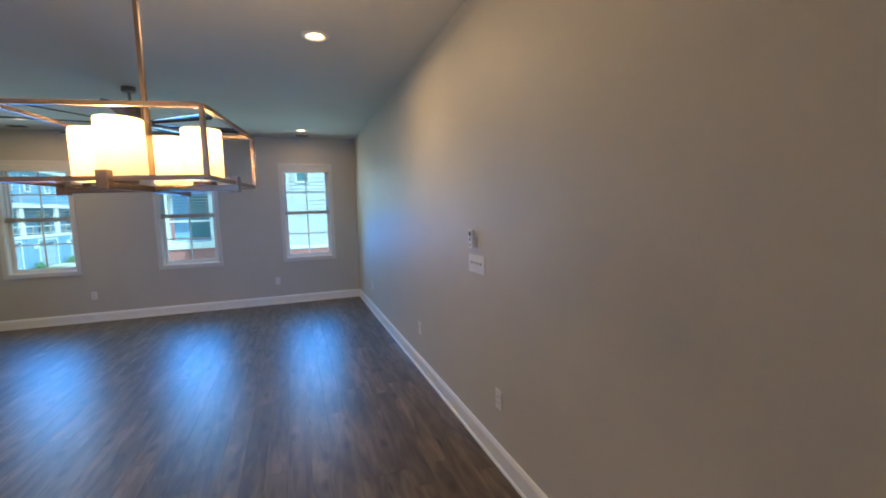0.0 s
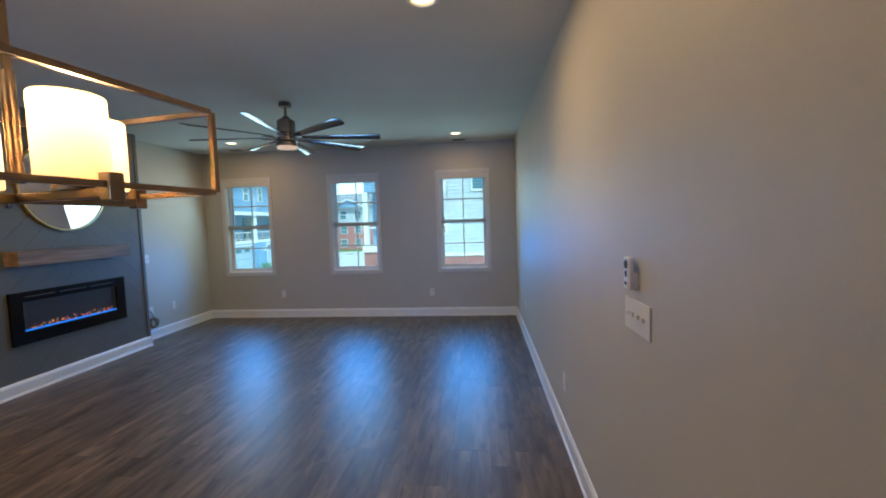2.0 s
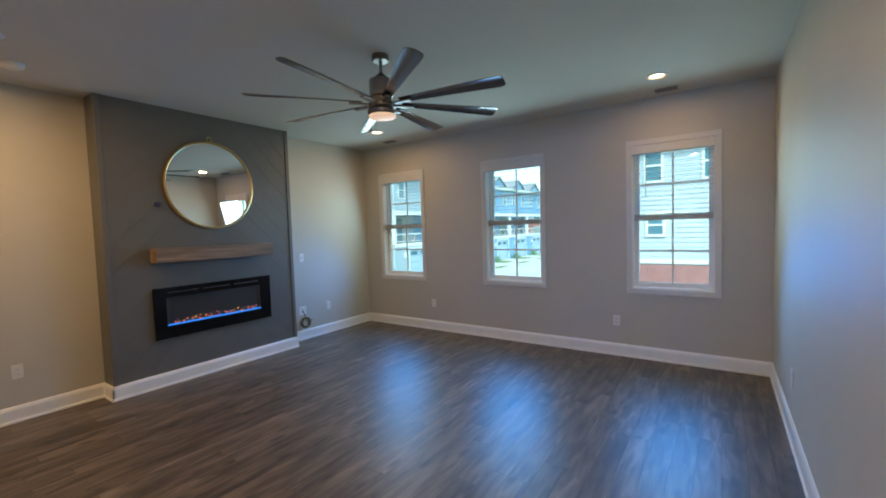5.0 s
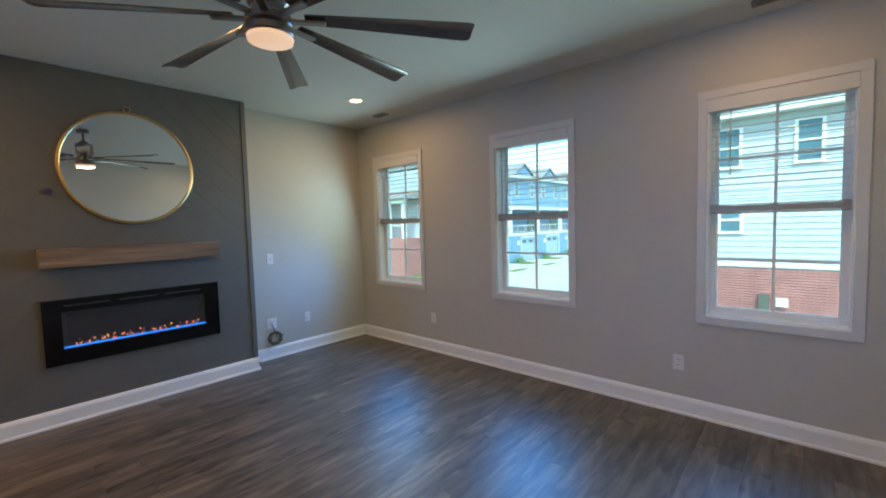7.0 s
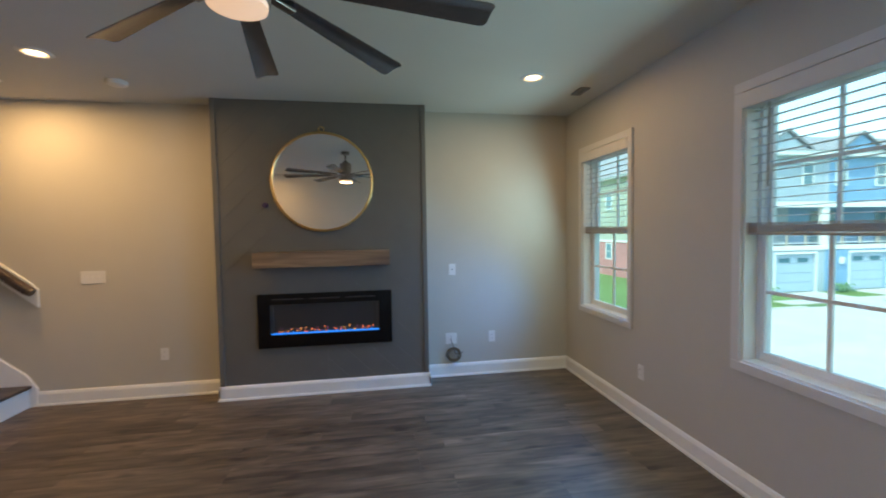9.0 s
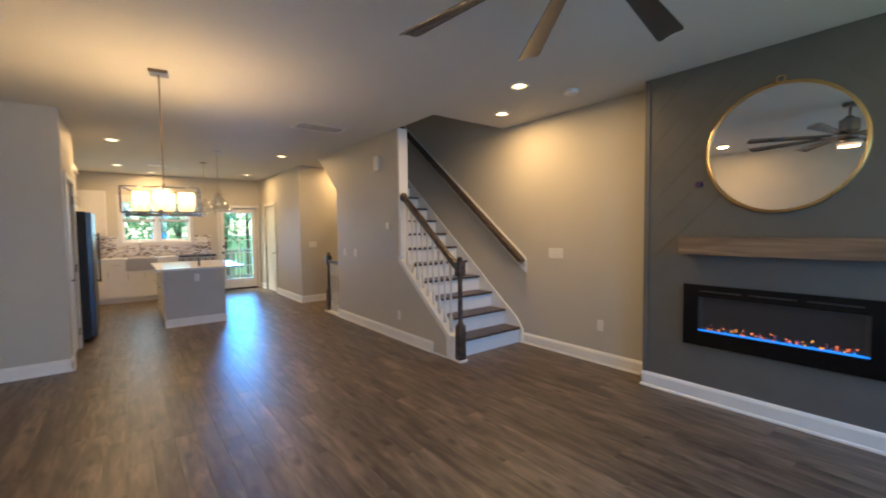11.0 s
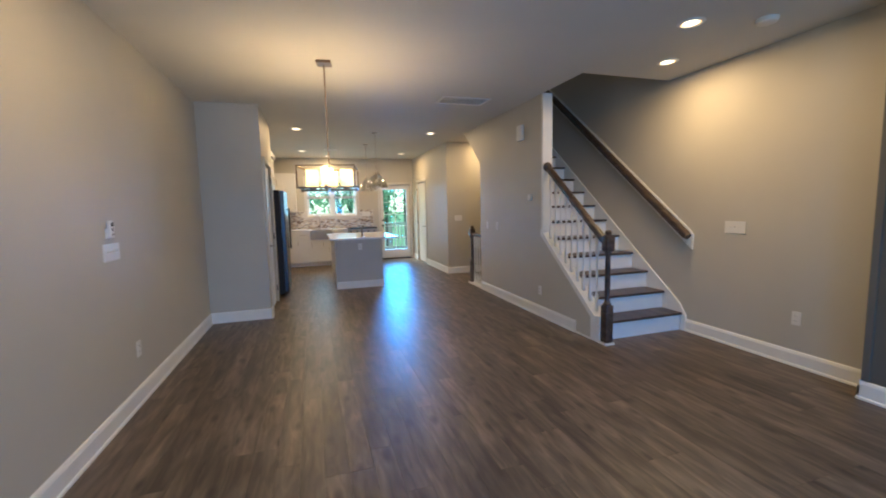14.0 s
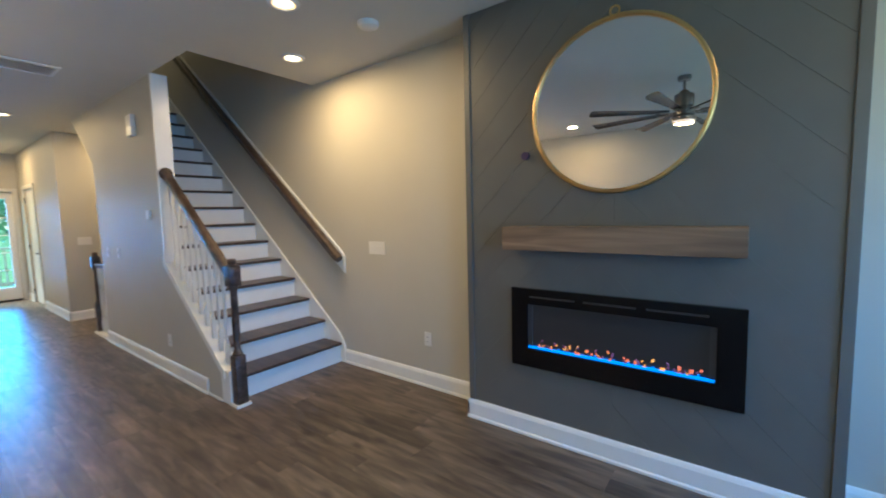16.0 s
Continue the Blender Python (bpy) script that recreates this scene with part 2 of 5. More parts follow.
M_SIDEB = mat("blue_siding", (0.22, 0.38, 0.56), 0.6, vary=0.05)
M_SIDEP = mat("pale_siding", (0.40, 0.47, 0.52), 0.6, vary=0.05)
M_SIDEG = mat("green_siding", (0.36, 0.39, 0.31), 0.6, vary=0.05)
M_ROOF = mat("roof_shingle", (0.27, 0.275, 0.285), 0.9, vary=0.2, scale=4)
M_DARKGLASS = mat("far_window_glass", (0.10, 0.20, 0.25), 0.08, vary=0.0)
M_GRASS = mat("grass", (0.12, 0.20, 0.055), 0.9, vary=0.3, scale=1.5, bump=0.5, bscale=40)
M_ROAD = mat("road_concrete", (0.36, 0.36, 0.35), 0.85, vary=0.1, scale=0.8)
M_DRIVE = mat("driveway_concrete", (0.50, 0.49, 0.46), 0.85, vary=0.08, scale=0.8)
M_DECK = mat("deck_wood", (0.45, 0.39, 0.31), 0.7, vary=0.2, scale=6)
M_LEAF = milky("leaf", (0.26, 0.43, 0.24))
M_BARK = mat("bark", (0.10, 0.075, 0.055), 0.9, vary=0.3, scale=5, bump=0.6, bscale=25)
M_PURPLE = mat("dark_violet_plastic", (0.05, 0.03, 0.10), 0.4)
TILES = [mat("mosaic_%s" % n, c, 0.25, vary=0.1) for n, c in (("cream", (0.62, 0.56, 0.46)), ("tan", (0.36, 0.27, 0.18)), ("brown", (0.16, 0.11, 0.08)), ("grey", (0.34, 0.34, 0.33)), ("pale", (0.70, 0.69, 0.66)))]


# ---- mesh helpers ----
def box(bm, x0, x1, y0, y1, z0, z1, bevel=0.0):
    a = bmesh.ops.create_cube(bm, size=1)["verts"]
    for v in a:
        v.co = ((x0 + x1) / 2 + v.co.x * (x1 - x0), (y0 + y1) / 2 + v.co.y * (y1 - y0), (z0 + z1) / 2 + v.co.z * (z1 - z0))
    if bevel:
        es = {e for v in a for e in v.link_edges}
        bmesh.ops.bevel(bm, geom=list(es), offset=bevel, segments=2, affect="EDGES", profile=0.5)
    return a


def tube(bm, p, q, r, r2=None, n=12):
    """A round bar from p to q."""
    p, q = Vector(p), Vector(q)
    turn = (q - p).to_track_quat("Z", "Y").to_matrix().to_4x4()
    bmesh.ops.create_cone(bm, cap_ends=True, segments=n, radius1=r, radius2=r if r2 is None else r2, depth=(q - p).length, matrix=Matrix.Translation((p + q) / 2) @ turn)


def bar(bm, p, q, w, h=None, bevel=0.0):
    """A square bar from p to q."""
    p, q = Vector(p), Vector(q)
    h = h or w
    turn = (q - p).to_track_quat("Z", "Y").to_matrix().to_4x4() if abs((q - p).normalized().z) < 0.999 else Matrix()
    a = bmesh.ops.create_cube(bm, size=1)["verts"]
    L = (q - p).length
    for v in a:
        v.co = Matrix.Translation((p + q) / 2) @ turn @ Vector((v.co.x * w, v.co.y * h, v.co.z * L))
    if bevel:
        es = {e for v in a for e in v.link_edges}
        bmesh.ops.bevel(bm, geom=list(es), offset=bevel, segments=2, affect="EDGES", profile=0.5)


def lathe(bm, profile, cx=0, cy=0, n=20, wall=False):
    """Turned shape: profile of (radius, z)."""
    rings = []
    for r, z in profile:
        rings.append([bm.verts.new((cx + max(r, 1e-4) * math.cos(2 * math.pi * i / n), cy + max(r, 1e-4) * math.sin(2 * math.pi * i / n), z)) for i in range(n)])
    for a, b in zip(rings, rings[1:]):
        for i in range(n):
            bm.faces.new((a[i], a[(i + 1) % n], b[(i + 1) % n], b[i]))
    if not wall:
        bm.faces.new(rings[0][::-1]), bm.faces.new(rings[-1])


def prism(bm, pts, a0, a1, axis="x"):
    """A polygon, extruded along an axis: pts are (y, z) for x, (x, z) for y and (x, y) for z."""
    def put(u, v, a):
        return {"x": (a, u, v), "y": (u, a, v), "z": (u, v, a)}[axis]
    lo, hi = [bm.verts.new(put(u, v, a0)) for u, v in pts], [bm.verts.new(put(u, v, a1)) for u, v in pts]
    bm.faces.new(lo), bm.faces.new(hi[::-1])
    for i in range(len(pts)):
        j = (i + 1) % len(pts)
        bm.faces.new((lo[i], hi[i], hi[j], lo[j]))
    bmesh.ops.recalc_face_normals(bm, faces=bm.faces)


def part(name, bm, material, parent=None, label="", smooth=False):
    me = bpy.data.meshes.new(name)
    bm.to_mesh(me)
    bm.free()
    me.materials.append(material)
    if smooth:
        me.shade_smooth()
        me.set_sharp_from_angle(angle=radians(35))
    ob = new(name, me)
    if parent:
        ob.parent = parent
        ob.matrix_parent_inverse = Matrix.Translation(parent.matrix_basis.translation).inverted()
    return tagged(ob, label)


def boxpart(name, dims, material, parent=None, label="", bevel=0.0):
    bm = bmesh.new()
    for d in (dims if isinstance(dims[0], (tuple, list)) else [dims]):
        box(bm, *d, bevel=bevel)
    return part(name, bm, material, parent, label)


def thing(name, at, label="", category="", group="", kind=""):
    ob = new(name)
    ob.empty_display_size = 0.1
    ob.location = at
    return tagged(ob, label, category, group, kind)


def structure(ob, label=""):
    return tagged(ob, label, kind="structure")


def holed(u0, u1, z0, z1, holes):
    """Rectangles that fill a wall round its openings (u0, u1, z0, z1)."""
    us = sorted({u0, u1, *[h[0] for h in holes], *[h[1] for h in holes]})
    out = []
    for a, b in zip(us, us[1:]):
        cuts = sorted((h[2], h[3]) for h in holes if h[0] <= a and h[1] >= b)
        z = z0
        for c, d in cuts:
            if c > z:
                out.append((a, b, z, c))
            z = d
        if z < z1:
            out.append((a, b, z, z1))
    return out


# ---- plan ----
XR, XL, YF, YB, H = 1.80, -3.33, 8.14, -4.80, 2.74
WINDOWS = [(-2.585, 0.435), (-0.773, 0.435), (0.985, 0.425)]
WZ0, WZ1, CAS = 0.705, 2.325, 0.055
FY0, FY1, FX = 4.662, 6.585, -3.11
SX = -2.20  # face of the stair wall
RISE, RUN, STEP0 = 0.1985, 0.2465, 2.99
KW = (-0.70, 0.70, 1.17, 2.28)  # kitchen window, outside of its casing
BD = (-2.155, -1.205, 0.0, 2.10)  # back door, outside of its casing
GROUND = -2.35

holes = [(x - w + CAS, x + w - CAS, WZ0 + CAS, WZ1 - CAS) for x, w in WINDOWS]
bm = bmesh.new()
for a, b, c, d in holed(XL - 0.15, XR + 0.15, -0.3, 3.0, holes):
    box(bm, a, b, YF, YF + 0.17, c, d)
structure(part("wall_front", bm, M_WALL), "greige painted wall with three tall windows")
structure(boxpart("wall_right", (XR, XR + 0.15, YB - 0.15, YF, -0.3, 3.0), M_WALL), "long greige painted wall, smooth and bare")
structure(boxpart("wall_left", [(XL - 0.15, XL, YB - 0.15, YF, -2.9, 5.5)], M_WALL), "greige painted wall beside the stairs and fireplace")
khole = (KW[0] + 0.07, KW[1] - 0.07, KW[2] + 0.07, KW[3] - 0.07)
dhole = (BD[0] + 0.07, BD[1] - 0.07, -0.3, BD[3] - 0.07)
bm = bmesh.new()
for a, b, c, d in holed(XL - 0.15, XR + 0.15, -0.3, 3.0, [khole, dhole]):
    box(bm, a, b, YB - 0.17, YB, c, d)
structure(part("wall_back", bm, M_WALL), "greige painted kitchen wall with a wide window and a glazed door")
box_pantry = [(1.09, 1.19, -0.62, -0.36, 0, H), (1.09, 1.19, -0.36, 0.46, 2.05, H), (1.09, 1.19, 0.46, 0.59, 0, H), (1.09, XR, 0.59, 0.69, 0, H), (1.09, XR, -0.72, -0.62, 0, H)]
structure(boxpart("wall_pantry", box_pantry, M_WALL), "greige painted closet walls that jut into the room")
closet = [(SX - 0.10, SX + 0.02, -3.45, -1.73, 0, H), (SX - 0.10, SX + 0.02, YB, -4.28, 0, H), (SX - 0.10, SX + 0.02, -4.28, -3.45, 2.05, H), (XL, SX - 0.10, -1.83, -1.73, -2.9, H)]
structure(boxpart("wall_closet", closet, M_WALL), "greige painted wall with a white closet door")
# wall beside the stairs, with its sloped lower edge over the stairs down
bm = bmesh.new()
prism(bm, [(2.97, 0.0), (2.97, 0.20), (1.945, 1.035), (1.945, H), (-0.75, H), (0.0, 2.12), (0.0, 0.0)], SX - 0.11, SX)
structure(part("wall_stair", bm, M_WALL), "greige painted wall that hides the stairs, cut to a slope under the balusters")
# upper stairwell and cellar walls
structure(boxpart("wall_upper", [(SX - 0.11, SX, -1.5, 2.72, 2.98, 5.5), (XL, SX - 0.11, 2.72, 2.82, 3.0, 5.5), (XL, SX - 0.11, -1.6, -1.5, 2.98, 5.5)], M_WALL), "dim greige walls of the stairwell upstairs")
structure(boxpart("ceiling_upper", (XL, SX, -1.6, 2.82, 5.5, 5.6), M_CEIL), "ceiling over the stairwell")
structure(boxpart("wall_cellar", [(SX - 0.11, SX, -0.55, 2.9, -2.9, -0.02), (XL, SX, 2.9, 3.0, -2.9, -0.3), (XL, SX, -1.83, -0.62, -2.9, -0.3)], M_WALL), "walls of the stairs down")
# ceiling with the stair opening
bm = bmesh.new()
for a, b, c, d in [(SX, XR, YB, YF), (XL, SX, 2.72, YF), (XL, SX, YB, -0.85)]:
    box(bm, a, b, c, d, H, H + 0.24)
structure(part("ceiling", bm, M_CEIL), "smooth off-white painted ceiling")
structure(boxpart("subfloor", [(SX, XR, YB - 0.17, YF, -0.25, -0.012), (XL, SX, 2.2, YF, -0.25, -0.012), (XL, SX, -1.9, -0.55, -0.25, -0.012), (XL, SX, YB, -1.83, -0.25, -0.012)], M_SUB), "dark underlay beneath the planks")
structure(boxpart("roof", (XL - 0.2, XR + 0.2, YB - 0.2, YF + 0.2, 5.6, 5.75), M_ROOF), "flat slab that closes the house above")
structure(boxpart("wall_outer", [(XL - 0.2, XR + 0.2, YF + 0.17, YF + 0.2, 3.0, 5.6), (XL - 0.2, XR + 0.2, YF + 0.17, YF + 0.2, -2.0, -0.3)], M_SIDEB), "upper outside wall")


# ---- baseboards ----
def baseboard(p, q, n, label="white moulded baseboard"):
    """Along the wall from p to q, n is the way into the room."""
    p, q, n = Vector((*p, 0)), Vector((*q, 0)), Vector((*n, 0))
    prof = [(0, 0), (0.022, 0), (0.022, 0.014), (0.014, 0.022), (0.014, 0.105), (0.010, 0.118), (0.006, 0.128), (0.0, 0.135)]
    bm = bmesh.new()
    A, B = [bm.verts.new(p + n * u + Vector((0, 0, z))) for u, z in prof], [bm.verts.new(q + n * u + Vector((0, 0, z))) for u, z in prof]
    bm.faces.new(A), bm.faces.new(B[::-1])
    for i in range(len(prof)):
        j = (i + 1) % len(prof)
        bm.faces.new((A[i], B[i], B[j], A[j]))
    bmesh.ops.recalc_face_normals(bm, faces=bm.faces)
    structure(part("baseboard", bm, M_WHITE), label)


baseboard((XR, 0.70), (XR, YF), (-1, 0))
baseboard((XL, YF), (XR, YF), (0, -1))
baseboard((XL, FY1 + 0.002), (XL, YF), (1, 0))
baseboard((FX, FY0 - 0.014), (FX, FY1 + 0.014), (1, 0))
baseboard((XL, FY0), (FX + 0.014, FY0), (0, -1))
baseboard((XL, FY1), (FX + 0.014, FY1), (0, 1))
baseboard((XL, STEP0 + 0.06), (XL, FY0), (1, 0))
baseboard((1.075, 0.69), (XR, 0.69), (0, 1))
baseboard((1.09, 0.53), (1.09, 0.704), (-1, 0))
baseboard((SX, 0.0), (SX, 2.66), (1, 0))
baseboard((SX + 0.02, -3.38), (SX + 0.02, -1.716), (1, 0))
baseboard((SX + 0.02, YB), (SX + 0.02, -4.35), (1, 0))
baseboard((XL, -1.73), (SX + 0.034, -1.73), (0, 1))
baseboard((BD[1], YB), (-1.08, YB), (0, 1))


structure(boxpart("shoe_moulding", (SX, SX + 0.014, 2.66, 2.905, 0.0, 0.018), M_WHITE, bevel=0.004), "thin white shoe moulding at the foot of the stair wall")


# ---- windows ----
def casing(parent, axis, u0, u1, z0, z1, w, at, out, bottom=True):
    """Flat casing boards round an opening; out is +1 or -1 along the wall's normal."""
    lo, hi = sorted((at, at + out * 0.018))
    def b(a0, a1, c0, c1, name):
        d = (a0, a1, lo, hi, c0, c1) if axis == "x" else (lo, hi, a0, a1, c0, c1)
        boxpart(name, d, M_CASING, parent, bevel=0.003)
    b(u0, u0 + w, z0 + (w if bottom else 0), z1 - w, "casing")
    b(u1 - w, u1, z0 + (w if bottom else 0), z1 - w, "casing")
    b(u0, u1, z1 - w, z1, "casing")
    if bottom:
        b(u0, u1, z0, z0 + w, "casing")


def sash_unit(parent, x0, x1, z0, z1, yi, out, blind=True, bars=True):
    """A double-hung unit in the opening x0..x1, z0..z1; yi the room face, out +1 towards outside along y."""
    s = out
    def b(name, a0, a1, d0, d1, c0, c1, m=M_VINYL, bev=0.002, par=None):
        y0, y1 = sorted((yi + s * d0, yi + s * d1))
        return boxpart(name, (a0, a1, y0, y1, c0, c1), m, par or parent, bevel=bev)
    bm = bmesh.new()
    j = 0.012
    for d in ((x0, x0 + j, z0, z1), (x1 - j, x1, z0, z1), (x0 + j, x1 - j, z1 - j, z1), (x0 + j, x1 - j, z0, z0 + j)):
        y0, y1 = sorted((yi, yi + s * 0.165))
        box(bm, d[0], d[1], y0, y1, d[2], d[3])
    part("jamb", bm, M_WHITE, parent)
    x0, x1, z0, z1 = x0 + j, x1 - j, z0 + j, z1 - j
    zm = (z0 + z1) / 2
    bm = bmesh.new()
    for d in ((x0, x0 + 0.018, z0, z1), (x1 - 0.018, x1, z0, z1), (x0 + 0.018, x1 - 0.018, z1 - 0.03, z1), (x0 + 0.018, x1 - 0.018, z0, z0 + 0.012)):
        y0, y1 = sorted((yi + s * 0.085, yi + s * 0.163))
        box(bm, d[0], d[1], y0, y1, d[2], d[3])
    part("window_frame", bm, M_VINYL, parent)
    for lo, hi, dep, nm in ((z0 + 0.012, zm + 0.02, 0.088, "lower_sash"), (zm - 0.02, z1 - 0.03, 0.125, "upper_sash")):
        bm = bmesh.new()
        y0, y1 = sorted((yi + s * dep, yi + s * (dep + 0.034)))
        a, c = x0 + 0.018, x1 - 0.018
        for d in ((a, a + 0.024, lo, hi), (c - 0.024, c, lo, hi), (a + 0.024, c - 0.024, lo, lo + 0.036), (a + 0.024, c - 0.024, hi - 0.036, hi)):
            box(bm, d[0], d[1], y0, y1, d[2], d[3], 0.002)
        sash = part(nm, bm, M_VINYL, parent)
        ym = (y0 + y1) / 2
        if not bars:
            boxpart("pane", (a + 0.023, c - 0.023, ym - 0.002, ym + 0.002, lo + 0.035, hi - 0.035), M_GLASS, sash).visible_shadow = False
            continue
        bm = bmesh.new()
        box(bm, (a + c) / 2 - 0.009, (a + c) / 2 + 0.009, ym - 0.008, ym + 0.008, lo + 0.036, hi - 0.036)
        zz = (lo + hi) / 2
        box(bm, a + 0.024, (a + c) / 2 - 0.009, ym - 0.008, ym + 0.008, zz - 0.009, zz + 0.009)
        box(bm, (a + c) / 2 + 0.009, c - 0.024, ym - 0.008, ym + 0.008, zz - 0.009, zz + 0.009)
        part("muntin", bm, M_VINYL, sash)
        pane = boxpart("pane", (a + 0.023, c - 0.023, ym - 0.002, ym + 0.002, lo + 0.035, hi - 0.035), M_GLASS, sash)
        pane.visible_shadow = False
    if blind:
        bl = thing("window_blind", ((x0 + x1) / 2, yi + s * 0.045, z1), "white horizontal blind, half raised, slats open, in a tall window" if bars else "white horizontal blind, half raised, slats open, in the kitchen window", "window blind", "blinds in the front windows" if bars else "blinds in the kitchen window")
        y0, y1 = sorted((yi - s * 0.022, yi + s * 0.055))
        boxpart("valance", (x0 - 0.012, x1 + 0.012, y0, y1, z1 - 0.080, z1 + 0.008), M_CASING, bl, bevel=0.004)
        n, top, bot = 13, z1 - 0.10, zm + 0.035
        for i in range(n):
            zz = top - (top - bot - 0.03) * i / (n - 1)
            bm = bmesh.new()
            yy = yi + s * 0.042
            prism(bm, [(yy - 0.016, zz - 0.001), (yy, zz + 0.001), (yy + 0.016, zz - 0.001), (yy + 0.016, zz + 0.001), (yy, zz + 0.003), (yy - 0.016, zz + 0.001)], x0 + 0.004, x1 - 0.004)
            part("slat", bm, M_SLAT, bl)
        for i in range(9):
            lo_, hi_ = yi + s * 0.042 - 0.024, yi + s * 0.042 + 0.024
            boxpart("gathered_slat", (x0 + 0.004, x1 - 0.004, lo_, hi_, bot - 0.055 + i * 0.006, bot - 0.0515 + i * 0.006), M_SLAT_DIM, bl)
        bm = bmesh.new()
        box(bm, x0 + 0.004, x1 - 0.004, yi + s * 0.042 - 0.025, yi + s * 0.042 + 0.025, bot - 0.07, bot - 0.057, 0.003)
        part("bottom_rail", bm, M_SLAT_DIM, bl, "gathered slats and bottom rail, backlit shade in the colour")
        for f in (0.14, 0.86):
            xx = x0 + (x1 - x0) * f
            boxpart("cord", (xx - 0.0012, xx + 0.0012, min(yi + s * 0.018, yi + s * 0.020), max(yi + s * 0.018, yi + s * 0.020), bot - 0.06, top + 0.03), M_SLAT, bl)
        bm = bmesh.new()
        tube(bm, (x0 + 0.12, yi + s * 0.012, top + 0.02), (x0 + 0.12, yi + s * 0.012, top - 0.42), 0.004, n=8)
        part("wand", bm, M_SLAT_DIM, bl)


for i, (x, w) in enumerate(WINDOWS):
    win = thing("window_%d" % (i + 1), (x, YF, WZ0), "tall white double-hung window in the front wall, with white casing", "", "", "structure")
    casing(win, "x", x - w, x + w, WZ0, WZ1, CAS, YF, -1)
    sash_unit(win, x - w + CAS, x + w - CAS, WZ0 + CAS, WZ1 - CAS, YF, 1)
win = thing("window_4", (0, YB, KW[2]), "white twin window over the kitchen sink", "", "", "structure")
casing(win, "x", *KW, 0.07, YB, 1)
for a, b in ((khole[0], -0.025), (0.025, khole[1])):
    sash_unit(win, a, b, khole[2], khole[3], YB, -1, True, False)
boxpart("mullion", (-0.025, 0.025, YB - 0.165, YB + 0.018, khole[2], khole[3]), M_WHITE, win)


# ---- doors ----
def knob(parent, x, y, z, nx, ny):
    bm = bmesh.new()
    tube(bm, (x, y, z), (x + nx * 0.012, y + ny * 0.012, z), 0.032)
    tube(bm, (x + nx * 0.012, y + ny * 0.012, z), (x + nx * 0.045, y + ny * 0.045, z), 0.011)
    bmesh.ops.create_uvsphere(bm, u_segments=14, v_segments=8, radius=0.028, matrix=Matrix.Translation((x + nx * 0.058, y + ny * 0.058, z)))
    part("door_knob", bm, M_BLACKM, parent, "dark metal knob", True)


def lever(parent, x, y, z, nx, way):
    bm = bmesh.new()
    tube(bm, (x, y, z), (x + nx * 0.010, y, z), 0.030, n=20)
    tube(bm, (x + nx * 0.010, y, z), (x + nx * 0.050, y, z), 0.010)
    tube(bm, (x + nx * 0.050, y - way * 0.008, z), (x + nx * 0.050, y + way * 0.105, z - 0.004), 0.009, 0.007)
    part("door_lever", bm, M_BLACKM, parent, "dark metal lever", True)


def hinges(parent, x, y, nx, zs=(0.22, 1.02, 1.86)):
    for z in zs:
        bm = bmesh.new()
        tube(bm, (x + nx * 0.004, y, z - 0.045), (x + nx * 0.004, y, z + 0.045), 0.007, n=8)
        part("hinge", bm, M_BLACKM, parent, "dark hinge")


def panel_door(parent, x, y0, y1, z1, out):
    """Two-panel door in a wall of normal x."""
    lo, hi = sorted((x - out * 0.03, x - out * 0.065))
    leaf = boxpart("leaf", (lo, hi, y0 + 0.004, y1 - 0.004, 0.01, z1 - 0.004), M_WHITE, parent)
    f0, f1 = sorted((x - out * 0.03, x - out * 0.022))
    st = 0.11
    bm = bmesh.new()
    zs = [0.01, 0.24, 0.95, 1.07, z1 - 0.13, z1 - 0.004]
    for a, b, c, d in ((y0 + 0.004, y0 + st, 0.01, zs[-1]), (y1 - st, y1 - 0.004, 0.01, zs[-1]), (y0 + st, y1 - st, zs[0], zs[1]), (y0 + st, y1 - st, zs[2], zs[3]), (y0 + st, y1 - st, zs[4], zs[5])):
        box(bm, f0, f1, a, b, c, d, 0.002)
    part("stile_and_rail", bm, M_WHITE, leaf)


d1 = thing("door_1", (1.09, 0.05, 0), "white two-panel pantry door, closed, with a dark knob", "", "", "structure")
casing(d1, "y", -0.42, 0.52, 0, 2.12, 0.065, 1.09, -1, False)
panel_door(d1, 1.09, -0.355, 0.455, 2.045, -1)
lever(d1, 1.115, 0.39, 0.93, -1, -1)
hinges(d1, 1.09, -0.35, -1)
d2 = thing("door_2", (SX + 0.02, -3.9, 0), "white two-panel closet door, closed, in the kitchen wall", "", "", "structure")
casing(d2, "y", -4.35, -3.38, 0, 2.12, 0.065, SX + 0.02, 1, False)
panel_door(d2, SX + 0.02, -4.28, -3.45, 2.045, 1)
lever(d2, SX, -3.52, 0.93, 1, -1)
hinges(d2, SX + 0.02, -4.275, 1)
d3 = thing("door_3", (-1.72, YB, 0), "white back door with a tall glass pane and narrow grilles", "", "", "structure")
casing(d3, "x", BD[0], BD[1], 0, BD[3], 0.06, YB, 1, False)
x0, x1, z1 = dhole[0], dhole[1], dhole[3]
bm = bmesh.new()
for d in ((x0, x0 + 0.085, 0.03, z1), (x1 - 0.085, x1, 0.03, z1), (x0 + 0.085, x1 - 0.085, 0.03, 0.26), (x0 + 0.085, x1 - 0.085, z1 - 0.12, z1)):
    box(bm, d[0], d[1], YB - 0.10, YB - 0.055, d[2], d[3], 0.002)
leaf = part("leaf", bm, M_WHITE, d3)
bm = bmesh.new()
